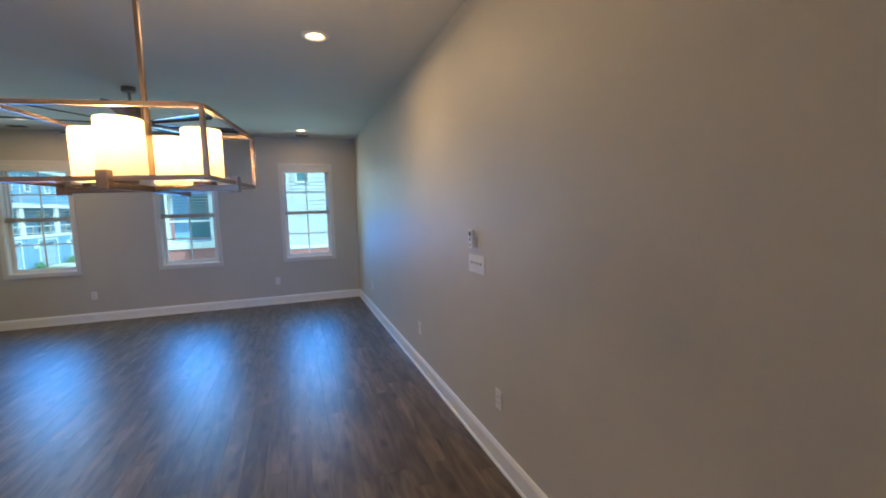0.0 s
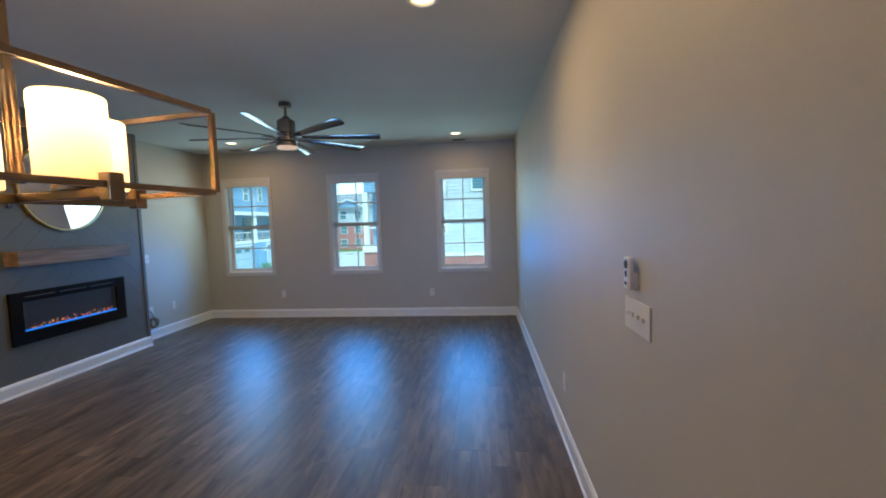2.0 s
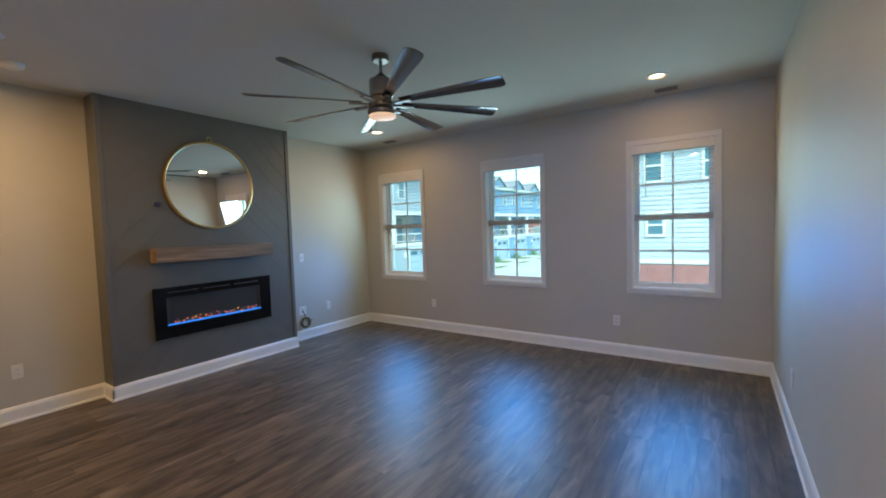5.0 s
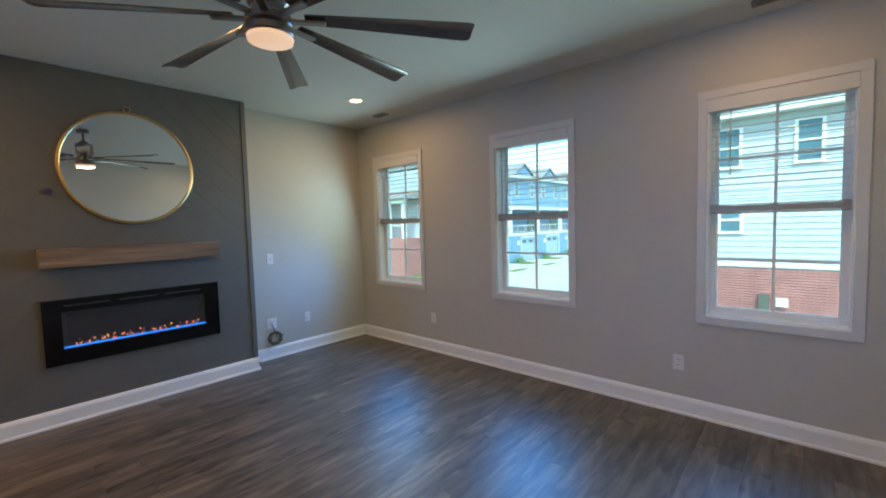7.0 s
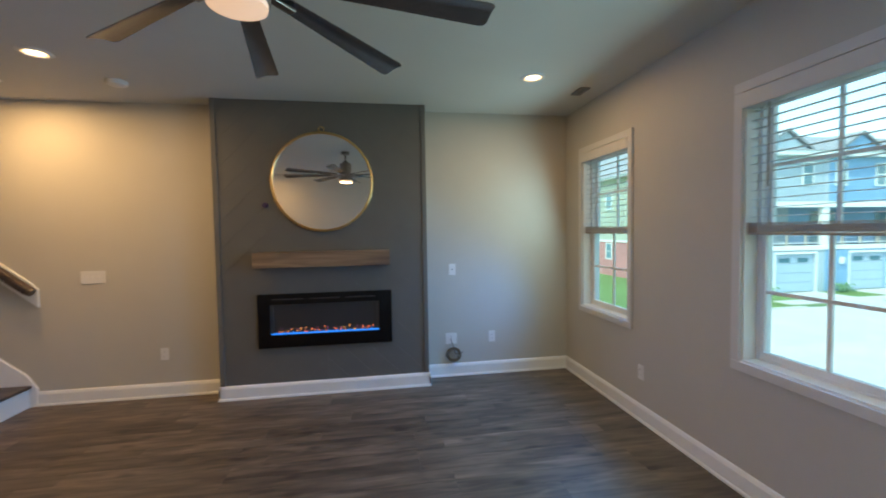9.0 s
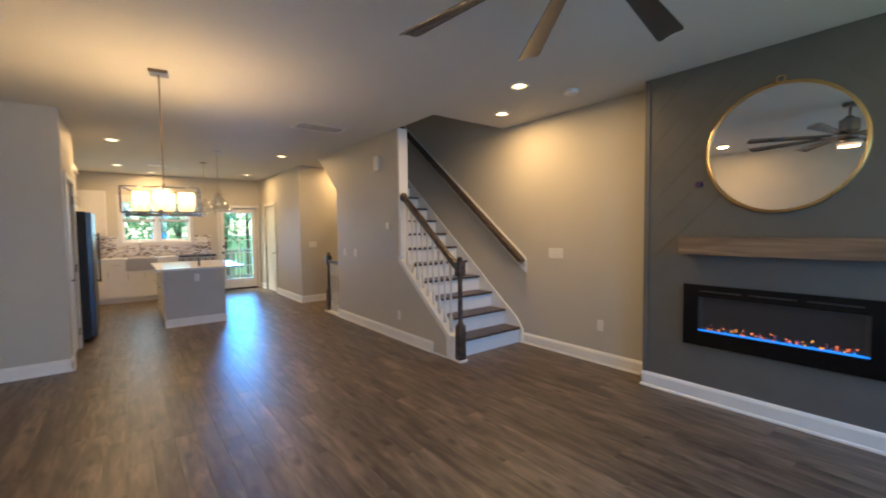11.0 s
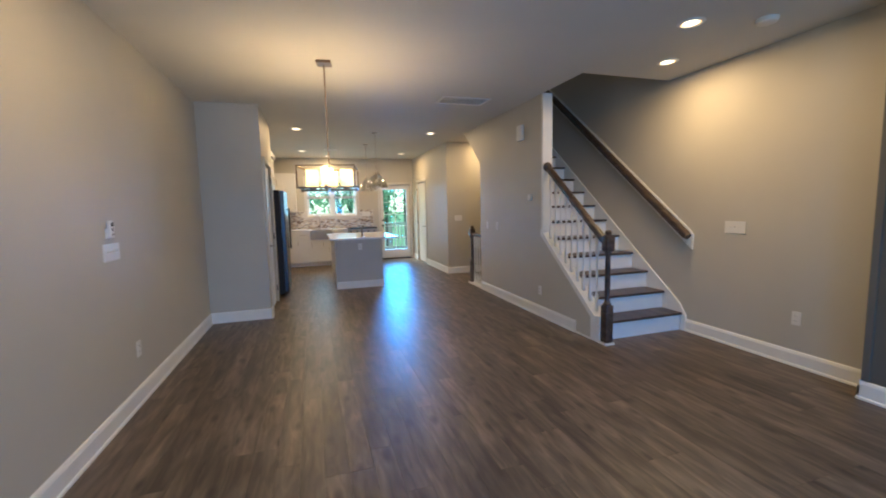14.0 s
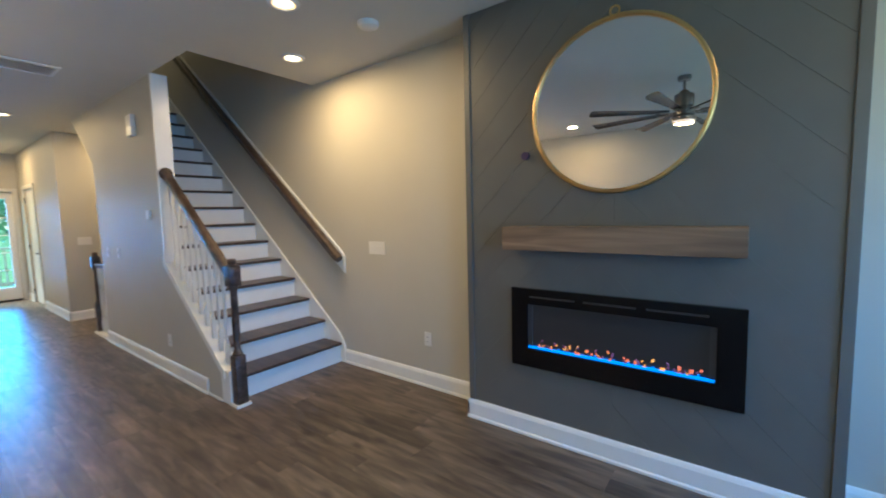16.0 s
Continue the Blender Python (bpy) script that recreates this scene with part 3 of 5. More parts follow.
for k in range(1, 5):
    zz = 0.26 + (z1 - 0.40) * k / 5
    box(bm, x0 + 0.085, x1 - 0.085, YB - 0.085, YB - 0.07, zz - 0.008, zz + 0.008)
box(bm, (x0 + x1) / 2 - 0.008, (x0 + x1) / 2 + 0.008, YB - 0.084, YB - 0.071, 0.26, z1 - 0.12)
part("grille", bm, M_WHITE, leaf)
boxpart("pane", (x0 + 0.084, x1 - 0.084, YB - 0.08, YB - 0.076, 0.259, z1 - 0.119), M_GLASS, leaf).visible_shadow = False
boxpart("threshold", (x0, x1, YB - 0.165, YB + 0.01, 0.0, 0.028), M_BLACKM, d3, "dark metal sill")
knob(d3, x1 - 0.045, YB - 0.055, 0.93, 0, 1)
bm = bmesh.new()
tube(bm, (x1 - 0.06, YB - 0.055, 1.08), (x1 - 0.06, YB - 0.035, 1.08), 0.028)
part("deadbolt", bm, M_BLACKM, d3)

# ---- fireplace panel ----
chase = thing("fireplace_chase", (XL, (FY0 + FY1) / 2, 0), "dark grey chimney breast with angled boards on the plank floor", "chimney breast")
boxpart("core", (XL, FX - 0.003, FY0, FY1, 0, H), M_PANELG, chase)


def clip(poly, a, b, c):
    """Keep the part of a polygon where a*u + b*v <= c."""
    out = []
    for (u0, v0), (u1, v1) in zip(poly, poly[1:] + poly[:1]):
        s0, s1 = a * u0 + b * v0 - c, a * u1 + b * v1 - c
        if s0 <= 0:
            out.append((u0, v0))
        if s0 * s1 < 0:
            k = s0 / (s0 - s1)
            out.append((u0 + (u1 - u0) * k, v0 + (v1 - v0) * k))
    return out


YC = (FY0 + FY1) / 2
for side in (1, -1):
    for k in range(-3, 16):
        c0, c1 = 0.10 + 0.245 * k, 0.10 + 0.245 * (k + 1) - 0.003
        lim = FY1 - 0.045 - YC
        poly = [(0.0002, c0), (lim, c0 - lim), (lim, c1 - lim), (0.0002, c1)]
        poly = clip(poly, 0, 1, H - 0.001)
        if poly:
            poly = clip(poly, 0, -1, -0.02)
        if len(poly) > 2:
            bm = bmesh.new()
            prism(bm, [(YC + side * u, v) for u, v in poly], FX - 0.003, FX)
            part("board", bm, M_PANELG, chase)
for y in (FY0, FY1 - 0.045):
    boxpart("corner_board", (FX - 0.006, FX + 0.010, y, y + 0.045, 0.135, H), M_PANELG, chase, bevel=0.003)

fire = thing("electric_fireplace", (FX, 5.635, 0.45), "wide black electric fireplace set in the grey panel, with glowing embers", "fireplace")
a0, a1, b0, b1 = 5.01, 6.228, 0.470, 0.970
g0, g1, h0, h1 = 5.116, 6.110, 0.590, 0.872
for d in ((a0, g0, b0, b1), (g1, a1, b0, b1), (g0, g1, b0, h0), (g0, g1, h1, b1)):
    boxpart("surround_strip", (FX + 0.001, FX + 0.03, *d), M_BLACK, fire, "glossy black glass surround")
boxpart("backing", (FX + 0.001, FX + 0.004, g0, g1, h0, h1), M_SMOKE, fire)
boxpart("vent_slot", [(FX + 0.0302, FX + 0.032, g0 + 0.02 + i * 0.33, g0 + 0.30 + i * 0.33, 0.915, 0.925) for i in range(3)], M_SMOKE, fire)
boxpart("ember_bed", (FX + 0.005, FX + 0.022, g0 + 0.005, g1 - 0.005, h0 + 0.002, h0 + 0.013), M_FLAMEB, fire, "glowing blue strip of light")
rng = random.Random(4)
EMBERS = [(M_FLAMEO, "orange glowing crystal"), (M_CRYSTAL, "dull violet crystal"), (M_FLAMEA, "amber glowing crystal"), (M_CRYSTAL, "dull violet crystal"), (M_FLAMEO, "orange glowing crystal"), (M_FLAMEB, "cyan blue glowing chip")]
for i in range(84):
    bm = bmesh.new()
    clump = int(i / 84 * 11)
    yy = g0 + 0.05 + 0.90 * (clump + 0.5 + rng.gauss(0, 0.27)) / 11
    m, label = rng.choice(EMBERS)
    rr = rng.uniform(0.004, 0.0095) * (0.6 if m is M_FLAMEB else 1)
    up = 0.004 if m is M_FLAMEB else rng.random() ** 1.5 * 0.045
    bmesh.ops.create_icosphere(bm, subdivisions=1, radius=rr)
    for v in bm.verts:
        v.co *= rng.uniform(0.45, 1.45)
    bmesh.ops.transform(bm, verts=bm.verts, matrix=Matrix.Translation((FX + 0.014, yy, h0 + 0.016 + up)) @ Matrix.Rotation(rng.uniform(-0.9, 0.9), 4, "X") @ Matrix.Diagonal((0.6, 1, rng.uniform(0.8, 2.2), 1)))
    part("crystal", bm, m, fire, label)
boxpart("inner_frame", [(FX + 0.004, FX + 0.012, g0, g0 + 0.03, h0, h1), (FX + 0.004, FX + 0.012, g1 - 0.03, g1, h0, h1), (FX + 0.004, FX + 0.012, g0 + 0.03, g1 - 0.03, h1 - 0.01, h1)], M_SMOKEL, fire)
mantel = thing("mantel_shelf", (FX, 5.64, 1.21), "long floating beam shelf of mid-brown oak above the fireplace", "mantel")
m0, m1, mz0, mz1, mx = 5.015, 6.217, 1.222, 1.360, FX + 0.155
boxpart("front_board", (mx - 0.02, mx, m0, m1, mz0, mz1), M_MANTEL, mantel, bevel=0.002)
boxpart("top_board", (FX + 0.001, mx - 0.0205, m0 + 0.02, m1 - 0.02, mz1 - 0.02, mz1), M_MANTEL, mantel, bevel=0.001)
boxpart("under_board", (FX + 0.001, mx - 0.0205, m0 + 0.02, m1 - 0.02, mz0, mz0 + 0.02), M_MANTEL, mantel, bevel=0.001)
for y in (m0, m1 - 0.0195):
    boxpart("end_board", (FX + 0.001, mx - 0.0205, y, y + 0.0195, mz0, mz1), M_MANTEL, mantel, bevel=0.001)

mirror = thing("round_mirror", (FX, 5.619, 2.0), "large round mirror in a thin brass frame above the mantel", "mirror")
bm = bmesh.new()
R = 0.461
N = 64
prof = [(R - 0.022, 0.0), (R, 0.0), (R, 0.028), (R - 0.006, 0.032), (R - 0.016, 0.032), (R - 0.022, 0.026)]
rings = [[bm.verts.new((FX + 0.002 + d, 5.619 + r * math.cos(2 * math.pi * i / N), 2.0 + r * math.sin(2 * math.pi * i / N))) for r, d in prof] for i in range(N)]
for i in range(N):
    for k in range(len(prof)):
        a, b = rings[i], rings[(i + 1) % N]
        bm.faces.new((a[k], b[k], b[(k + 1) % len(prof)], a[(k + 1) % len(prof)]))
bmesh.ops.recalc_face_normals(bm, faces=bm.faces)
part("frame", bm, M_GOLD, mirror, "thin brushed brass ring", True)
bm = bmesh.new()
tube(bm, (FX + 0.003, 5.619, 2.0), (FX + 0.020, 5.619, 2.0), R - 0.021, n=N)
part("glass", bm, M_MIRROR, mirror)
bm = bmesh.new()
for i in range(16):
    t0, t1 = 2 * math.pi * i / 16, 2 * math.pi * (i + 1) / 16
    tube(bm, (FX + 0.02, 5.619 + 0.024 * math.cos(t0), 2.481 + 0.024 * math.sin(t0)), (FX + 0.02, 5.619 + 0.024 * math.cos(t1), 2.481 + 0.024 * math.sin(t1)), 0.005, n=6)
part("hanging_ring", bm, M_GOLD, mirror)
bm = bmesh.new()
tube(bm, (FX, 5.105, 1.787), (FX + 0.022, 5.105, 1.787), 0.024, n=18)
sensor = tagged(part("wall_sensor", bm, M_PURPLE), "small round dark violet sensor stuck on the grey panel", "sensor")


# ---- plates ----
def plate(kind, x, y, z, n, gangs=1, label="white duplex outlet low on the wall", w=None, h=0.115):
    """A wall plate at (x, y, z), n its normal."""
    w = w or 0.07 + 0.046 * (gangs - 1)
    ob = thing(kind, (x, y, z), label, kind.replace("_", " "))
    def b(name, u0, u1, z0, z1, d0, d1, m, bev=0.001):
        if abs(n[0]):
            lo, hi = sorted((x + n[0] * d0, x + n[0] * d1))
            boxpart(name, (lo, hi, y + u0, y + u1, z + z0, z + z1), m, ob, bevel=bev)
        else:
            lo, hi = sorted((y + n[1] * d0, y + n[1] * d1))
            boxpart(name, (x + u0, x + u1, lo, hi, z + z0, z + z1), m, ob, bevel=bev)
    b("cover", -w / 2, w / 2, -h / 2, h / 2, 0, 0.006, M_PLATE, 0.002)
    if kind == "outlet":
        for dz in (-0.02, 0.02):
            b("socket", -0.016, 0.016, dz - 0.013, dz + 0.013, 0.006, 0.0085, M_PLATE)
            b("slot", -0.007, -0.004, dz - 0.005, dz + 0.005, 0.0085, 0.009, M_BLACKM, 0)
            b("slot", 0.004, 0.007, dz - 0.004, dz + 0.004, 0.0085, 0.009, M_BLACKM, 0)
    elif kind == "light_switch":
        for g in range(gangs):
            c = (g - (gangs - 1) / 2) * 0.046
            b("toggle", c - 0.005, c + 0.005, -0.004, 0.012, 0.006, 0.016, M_PLATE)
    return ob


for y in (2.88, 4.44, 6.87):
    plate("outlet", XR, y, 0.405, (-1, 0))
plate("light_switch", XR, 3.148, 1.16, (-1, 0), 4, "white four-gang switch plate on the long wall under a remote control", w=0.227)
plate("outlet", XL, 4.105, 0.41, (1, 0))
plate("light_switch", XL, 3.54, 1.155, (1, 0), 3, "white three-gang switch plate beside the stairs", w=0.2)
jack = plate("cover_plate", XL, 6.87, 1.125, (1, 0), 1, "white cover plate with a cable socket beside the chimney breast")
bm = bmesh.new()
tube(bm, (XL + 0.006, 6.87, 1.125), (XL + 0.014, 6.87, 1.125), 0.006)
part("cable_socket", bm, M_GREYVENT, jack)
plate("outlet", XL, 7.29, 0.40, (1, 0))
plate("outlet", XL, 6.85, 0.40, (1, 0), 2, "white double plate with a coiled cable hanging from it")
plate("outlet", 0.45, YF, 0.39, (0, -1))
plate("outlet", -2.04, YF, 0.39, (0, -1))
plate("light_switch", SX, 0.29, 1.10, (1, 0), 1, "white switch plate on the stair wall")
plate("light_switch", SX, 0.66, 1.10, (1, 0), 1, "white switch plate on the stair wall")
plate("outlet", SX, 1.91, 0.33, (1, 0))
plate("light_switch", -2.42, -1.73, 1.17, (0, 1), 3, "white switch plate in the nook by the stairs down")
th = thing("remote_control", (XR, 3.175, 1.313), "small white upright remote control in a wall holder above the switches", "remote control")
boxpart("cradle", (XR - 0.012, XR, 3.141, 3.209, 1.253, 1.318), M_PLATE, th, bevel=0.004)
boxpart("body", (XR - 0.032, XR - 0.012, 3.146, 3.204, 1.256, 1.371), M_PLATE, th, bevel=0.008)
for z, ry_, rz_ in ((1.345, 0.015, 0.016), (1.311, 0.007, 0.012), (1.277, 0.009, 0.006)):
    bm = bmesh.new()
    tube(bm, (0, 0, 0), (-0.0025, 0, 0), 1.0, n=18)
    bmesh.ops.transform(bm, matrix=Matrix.Translation((XR - 0.032, 3.175, z)) @ Matrix.Diagonal((1, ry_, rz_, 1)), verts=bm.verts)
    part("button", bm, M_BLACKM, th, "dark oval button")
tagged(boxpart("wall_thermostat", (SX, SX + 0.022, 1.63, 1.71, 1.465, 1.545), M_PLATE, bevel=0.004), "small white square thermostat on the stair wall", "thermostat")
tagged(boxpart("door_chime", (SX, SX + 0.04, 1.36, 1.50, 2.26, 2.46), M_PLATE, bevel=0.006), "white upright door chime box high on the stair wall", "door chime")
coil = thing("cable_coil", (XL + 0.03, 6.86, 0.24), "brown cable coiled up and hanging from a wall plate", "cable")
bm = bmesh.new()
pts = []
for i in range(64):
    t = 2 * math.pi * i / 16
    r = 0.066 + 0.012 * math.sin(i * 0.7)
    pts.append((XL + 0.03 + 0.012 * math.sin(i * 0.31), 6.87 + r * math.cos(t), 0.235 + r * 0.95 * math.sin(t)))
for p, q in zip(pts, pts[1:]):
    tube(bm, p, q, 0.0060, n=6)
part("loops", bm, M_CABLE, coil)
bm = bmesh.new()
for p, q in zip([(XL + 0.008, 6.85, 0.40), (XL + 0.03, 6.85, 0.37), (XL + 0.034, 6.87, 0.31), (XL + 0.03, 6.89, 0.24)], [(XL + 0.03, 6.85, 0.37), (XL + 0.034, 6.87, 0.31), (XL + 0.03, 6.89, 0.24), (XL + 0.045, 6.97, 0.26)]):
    tube(bm, p, q, 0.005, n=8)
part("lead", bm, M_CABLE, coil)

# ---- ceiling fittings ----
def can_light(x, y):
    ob = thing("recessed_light", (x, y, H), "round recessed ceiling light with a white trim, switched on", "recessed light", "recessed ceiling lights")
    bm = bmesh.new()
    lathe(bm, [(0.068, H - 0.003), (0.070, H - 0.011), (0.088, H - 0.009), (0.096, H - 0.002), (0.096, H), (0.066, H)], x, y, 28, True)
    part("trim_ring", bm, M_WHITE, ob, smooth=True)
    bm = bmesh.new()
    lathe(bm, [(0.052, H - 0.005), (0.052, H - 0.001)], x, y, 28)
    part("lens", bm, M_CANGLOW, ob, "glowing warm lens")
    # the reflector is made to glow, standing in for the halo round the lens
    bm = bmesh.new()
    lathe(bm, [(0.053, H - 0.001), (0.0535, H - 0.0045), (0.0675, H - 0.0035), (0.0675, H - 0.001)], x, y, 28, True)
    part("reflector", bm, M_CANHALO, ob, "reflector ring that glows as the orange halo of the lens")


for cx, cy, _ in CANS:
    can_light(cx, cy)
sm = thing("smoke_detector", (-2.77, 4.12, H), "white round smoke detector on the ceiling near the stairs", "smoke detector")
bm = bmesh.new()
lathe(bm, [(0.072, H), (0.072, H - 0.012), (0.064, H - 0.030), (0.040, H - 0.040), (0.0, H - 0.042)], -2.77, 4.12, 28)
part("case", bm, M_PLATE, sm, smooth=True)


def vent(x, y, w, d, n, label, s=1.0, m=M_WHITE):
    ob = thing("ceiling_vent", (x, y, H), label, "ceiling vent")
    bm = bmesh.new()
    for q in ((x - w / 2, x + w / 2, y - d / 2, y - d / 2 + 0.025), (x - w / 2, x + w / 2, y + d / 2 - 0.025, y + d / 2), (x - w / 2, x - w / 2 + 0.025, y - d / 2 + 0.025, y + d / 2 - 0.025), (x + w / 2 - 0.025, x + w / 2, y - d / 2 + 0.025, y + d / 2 - 0.025)):
        box(bm, *q, H - 0.010, H)
    part("frame", bm, m, ob)
    # grey sheet that stands for the dim gaps behind the slats
    boxpart("backing", (x - w / 2 + 0.025, x + w / 2 - 0.025, y - d / 2 + 0.025, y + d / 2 - 0.025, H - 0.002, H - 0.0005), M_GREYVENT if w < 0.5 else M_VENTBACK, ob)
    for i in range(n):
        yy = y - d / 2 + 0.03 + (d - 0.06) * (i + 0.5) / n
        bm = bmesh.new()
        prism(bm, [(yy - 0.009 * s, H - 0.003), (yy + 0.005 * s, H - 0.010), (yy + 0.008 * s, H - 0.009), (yy - 0.006 * s, H - 0.003)], x - w / 2 + 0.025, x + w / 2 - 0.025)
        part("slat", bm, m, ob)


vent(-1.38, 1.42, 0.62, 0.32, 14, "wide white return-air grille in the ceiling")
vent(-2.56, 7.90, 0.19, 0.09, 4, "small grey air vent in the ceiling by the front wall", 0.5, M_GREYVENT)
vent(0.96, 7.93, 0.19, 0.09, 4, "small grey air vent in the ceiling by the front wall", 0.5, M_GREYVENT)
vent(0.05, -3.2, 0.28, 0.12, 5, "small white air vent in the kitchen ceiling")

# ---- ceiling fan ----
FANX, FANY, FZ = -0.65, 5.66, 2.385
fan = thing("ceiling_fan", (FANX, FANY, H), "eight-bladed nickel and dark ceiling fan with a small warm light", "ceiling fan")
bm = bmesh.new()
lathe(bm, [(0.06, H), (0.062, H - 0.035), (0.055, H - 0.045), (0.0, H - 0.045)], FANX, FANY, 28)
part("canopy", bm, M_FANMETAL, fan, smooth=True)
bm = bmesh.new()
tube(bm, (FANX, FANY, H - 0.04), (FANX, FANY, 2.577), 0.013)
part("downrod", bm, M_FANMETAL, fan, smooth=True)
bm = bmesh.new()
lathe(bm, [(0.022, 2.607), (0.045, 2.587), (0.052, 2.577), (0.085, 2.562), (0.088, 2.547), (0.088, 2.447), (0.075, 2.432), (0.075, 2.407), (0.10, 2.392), (0.10, 2.362), (0.085, 2.347)], FANX, FANY, 32)
part("motor", bm, M_FANMETAL, fan, smooth=True)
bm = bmesh.new()
lathe(bm, [(0.085, 2.347), (0.105, 2.342), (0.105, 2.317), (0.098, 2.309)], FANX, FANY, 32)
part("light_collar", bm, M_FANMETAL, fan, smooth=True)
bm = bmesh.new()
lathe(bm, [(0.098, 2.313), (0.096, 2.292), (0.07, 2.285), (0.0, 2.283)], FANX, FANY, 32)
part("light_lens", bm, M_FANGLOW, fan, "frosted glowing lens", True)
for k in range(8):
    a = radians(8 + 45 * k)
    turn = Matrix.Translation((FANX, FANY, FZ)) @ Matrix.Rotation(a, 4, "Z")
    bm = bmesh.new()
    box(bm, 0.08, 0.24, -0.018, 0.018, -0.008, 0.004, 0.003)
    bmesh.ops.transform(bm, matrix=turn, verts=bm.verts)
    part("blade_arm", bm, M_FANMETAL, fan)
    bm = bmesh.new()
    tilt = Matrix.Rotation(radians(-14), 4, "X")
    rows = []
    for along, lo, hi in ((0.15, -0.030, 0.030), (0.30, -0.036, 0.036), (0.60, -0.048, 0.048), (0.89, -0.060, 0.060), (0.915, -0.056, 0.056), (0.927, -0.044, 0.044)):
        top, under = [], []
        for j in range(7):
            w = lo + (hi - lo) * j / 6
            arch = 0.011 * (1 - (w / 0.062) ** 2)
            top.append(bm.verts.new((along, w, 0.008 + arch)))
            under.append(bm.verts.new((along, w, 0.002 + arch)))
        rows.append(top + under[::-1])
    for A, B in zip(rows, rows[1:]):
        for j in range(14):
            bm.faces.new((A[j], B[j], B[(j + 1) % 14], A[(j + 1) % 14]))
    bm.faces.new(rows[0]), bm.faces.new(rows[-1][::-1])
    bmesh.ops.recalc_face_normals(bm, faces=bm.faces)
    bmesh.ops.transform(bm, matrix=turn @ tilt, verts=bm.verts)
    part("blade", bm, M_BLADE, fan, "long dark nickel blade with a soft shine", True)

# ---- chandelier ----
cx, cy = CH
ch = thing("box_chandelier", (cx, cy, H), "open metal box chandelier with four frosted cylinder shades, lit", "chandelier")
boxpart("canopy", (cx - 0.065, cx + 0.065, cy - 0.065, cy + 0.065, H - 0.025, H), M_BRONZE, ch, bevel=0.004)
bm = bmesh.new()
bar(bm, (cx, cy, 1.62), (cx, cy, H - 0.025), 0.012)
part("stem", bm, M_BRONZE, ch)
bm = bmesh.new()
tube(bm, (cx, cy, 1.62), (cx, cy, 1.84), 0.012)
part("stem_sleeve", bm, M_BRONZE, ch, smooth=True)
hx, hy, z0, z1, bw = 0.246, 0.246, 1.605, 1.795, 0.012
X = (cx - hx, cx + hx)
Y = (cy - hy, cy + hy)
for x in X:
    for y in Y:
        boxpart("frame_post", (x - bw / 2, x + bw / 2, y - bw / 2, y + bw / 2, z0, z1), M_BRONZE, ch)
for z in (z0, z1):
    for x in X:
        boxpart("frame_bar", (x - bw / 2, x + bw / 2, Y[0] + bw / 2, Y[1] - bw / 2, z - bw / 2, z + bw / 2), M_BRONZE, ch)
    for y in Y:
        boxpart("frame_bar", (X[0] + bw / 2, X[1] - bw / 2, y - bw / 2, y + bw / 2, z - bw / 2, z + bw / 2), M_BRONZE, ch)
boxpart("cross_arm", (X[0] - 0.01, X[1] + 0.01, cy - 0.011, cy + 0.011, z0 - 0.024, z0 - 0.006), M_BRONZE, ch, bevel=0.002)
boxpart("cross_arm", (cx - 0.011, cx + 0.011, Y[0] - 0.01, Y[1] + 0.01, z0 - 0.026, z0 - 0.0061), M_BRONZE, ch, bevel=0.002)
for x, y in ((X[0], cy), (X[1], cy), (cx, Y[0]), (cx, Y[1])):
    boxpart("clamp", (x - 0.014, x + 0.014, y - 0.014, y + 0.014, z0 - 0.03, z0 + 0.022), M_BRONZE, ch, bevel=0.002)
for dx, dy in ((SO, 0), (-SO, 0), (0, SO), (0, -SO)):
    bm = bmesh.new()
    lathe(bm, [(0.035, z0 - 0.006), (0.035, z0 + 0.006)], cx + dx, cy + dy, 20)
    part("shade_holder", bm, M_BRONZE, ch, smooth=True)
    bm = bmesh.new()
    lathe(bm, [(0.02, z0 + 0.010), (0.055, z0 + 0.010), (0.058, z0 + 0.014), (0.058, z0 + 0.168), (0.056, z0 + 0.171), (0.0545, z0 + 0.168), (0.0545, z0 + 0.016), (0.02, z0 + 0.014)], cx + dx, cy + dy, 32, True)
    part("shade", bm, M_SHADE, ch, "glowing frosted glass cylinder", True)

spin = Matrix.Translation((cx, cy, 0)) @ Matrix.Rotation(CH_TURN, 4, "Z") @ Matrix.Translation((-cx, -cy, 0))
for o in ch.children:
    o.data.transform(spin)

# ---- stairs ----
stairs = thing("staircase", (-2.8, 3.0, 0), "carpetless stairs with dark wood treads and white risers", "staircase")
sx0, sx1 = XL + 0.022, SX - 0.115
for i in range(15):
    y, z = STEP0 - RUN * i, RISE * (i + 1)
    boxpart("riser", (sx0, sx1, y - 0.02, y, z - RISE + (0.0 if i == 0 else 0.001), z - 0.028), M_WHITE, stairs)
    boxpart("tread", (sx0, sx1, y - RUN - 0.001, y + 0.028, z - 0.027, z), M_DARKWOOD, stairs, bevel=0.008)
bm = bmesh.new()
n = 15
prism(bm, [(STEP0 - 0.03, 0.0), (STEP0 - RUN * n, RISE * n - 0.04), (STEP0 - RUN * n, RISE * n - 0.34), (STEP0 - 0.42, 0.0)], sx0 + 0.002, sx1 - 0.002)
part("carriage", bm, M_WALL, stairs)
bm = bmesh.new()
k = RISE / RUN
prism(bm, [(STEP0 + 0.06, 0.0), (STEP0 + 0.06, 0.17), (STEP0 - 0.02, 0.29), (STEP0 - RUN * n, 0.29 + k * (RUN * n - 0.02)), (STEP0 - RUN * n, k * RUN * n - 0.1), (STEP0 - 0.10, 0.0)], XL, XL + 0.02)
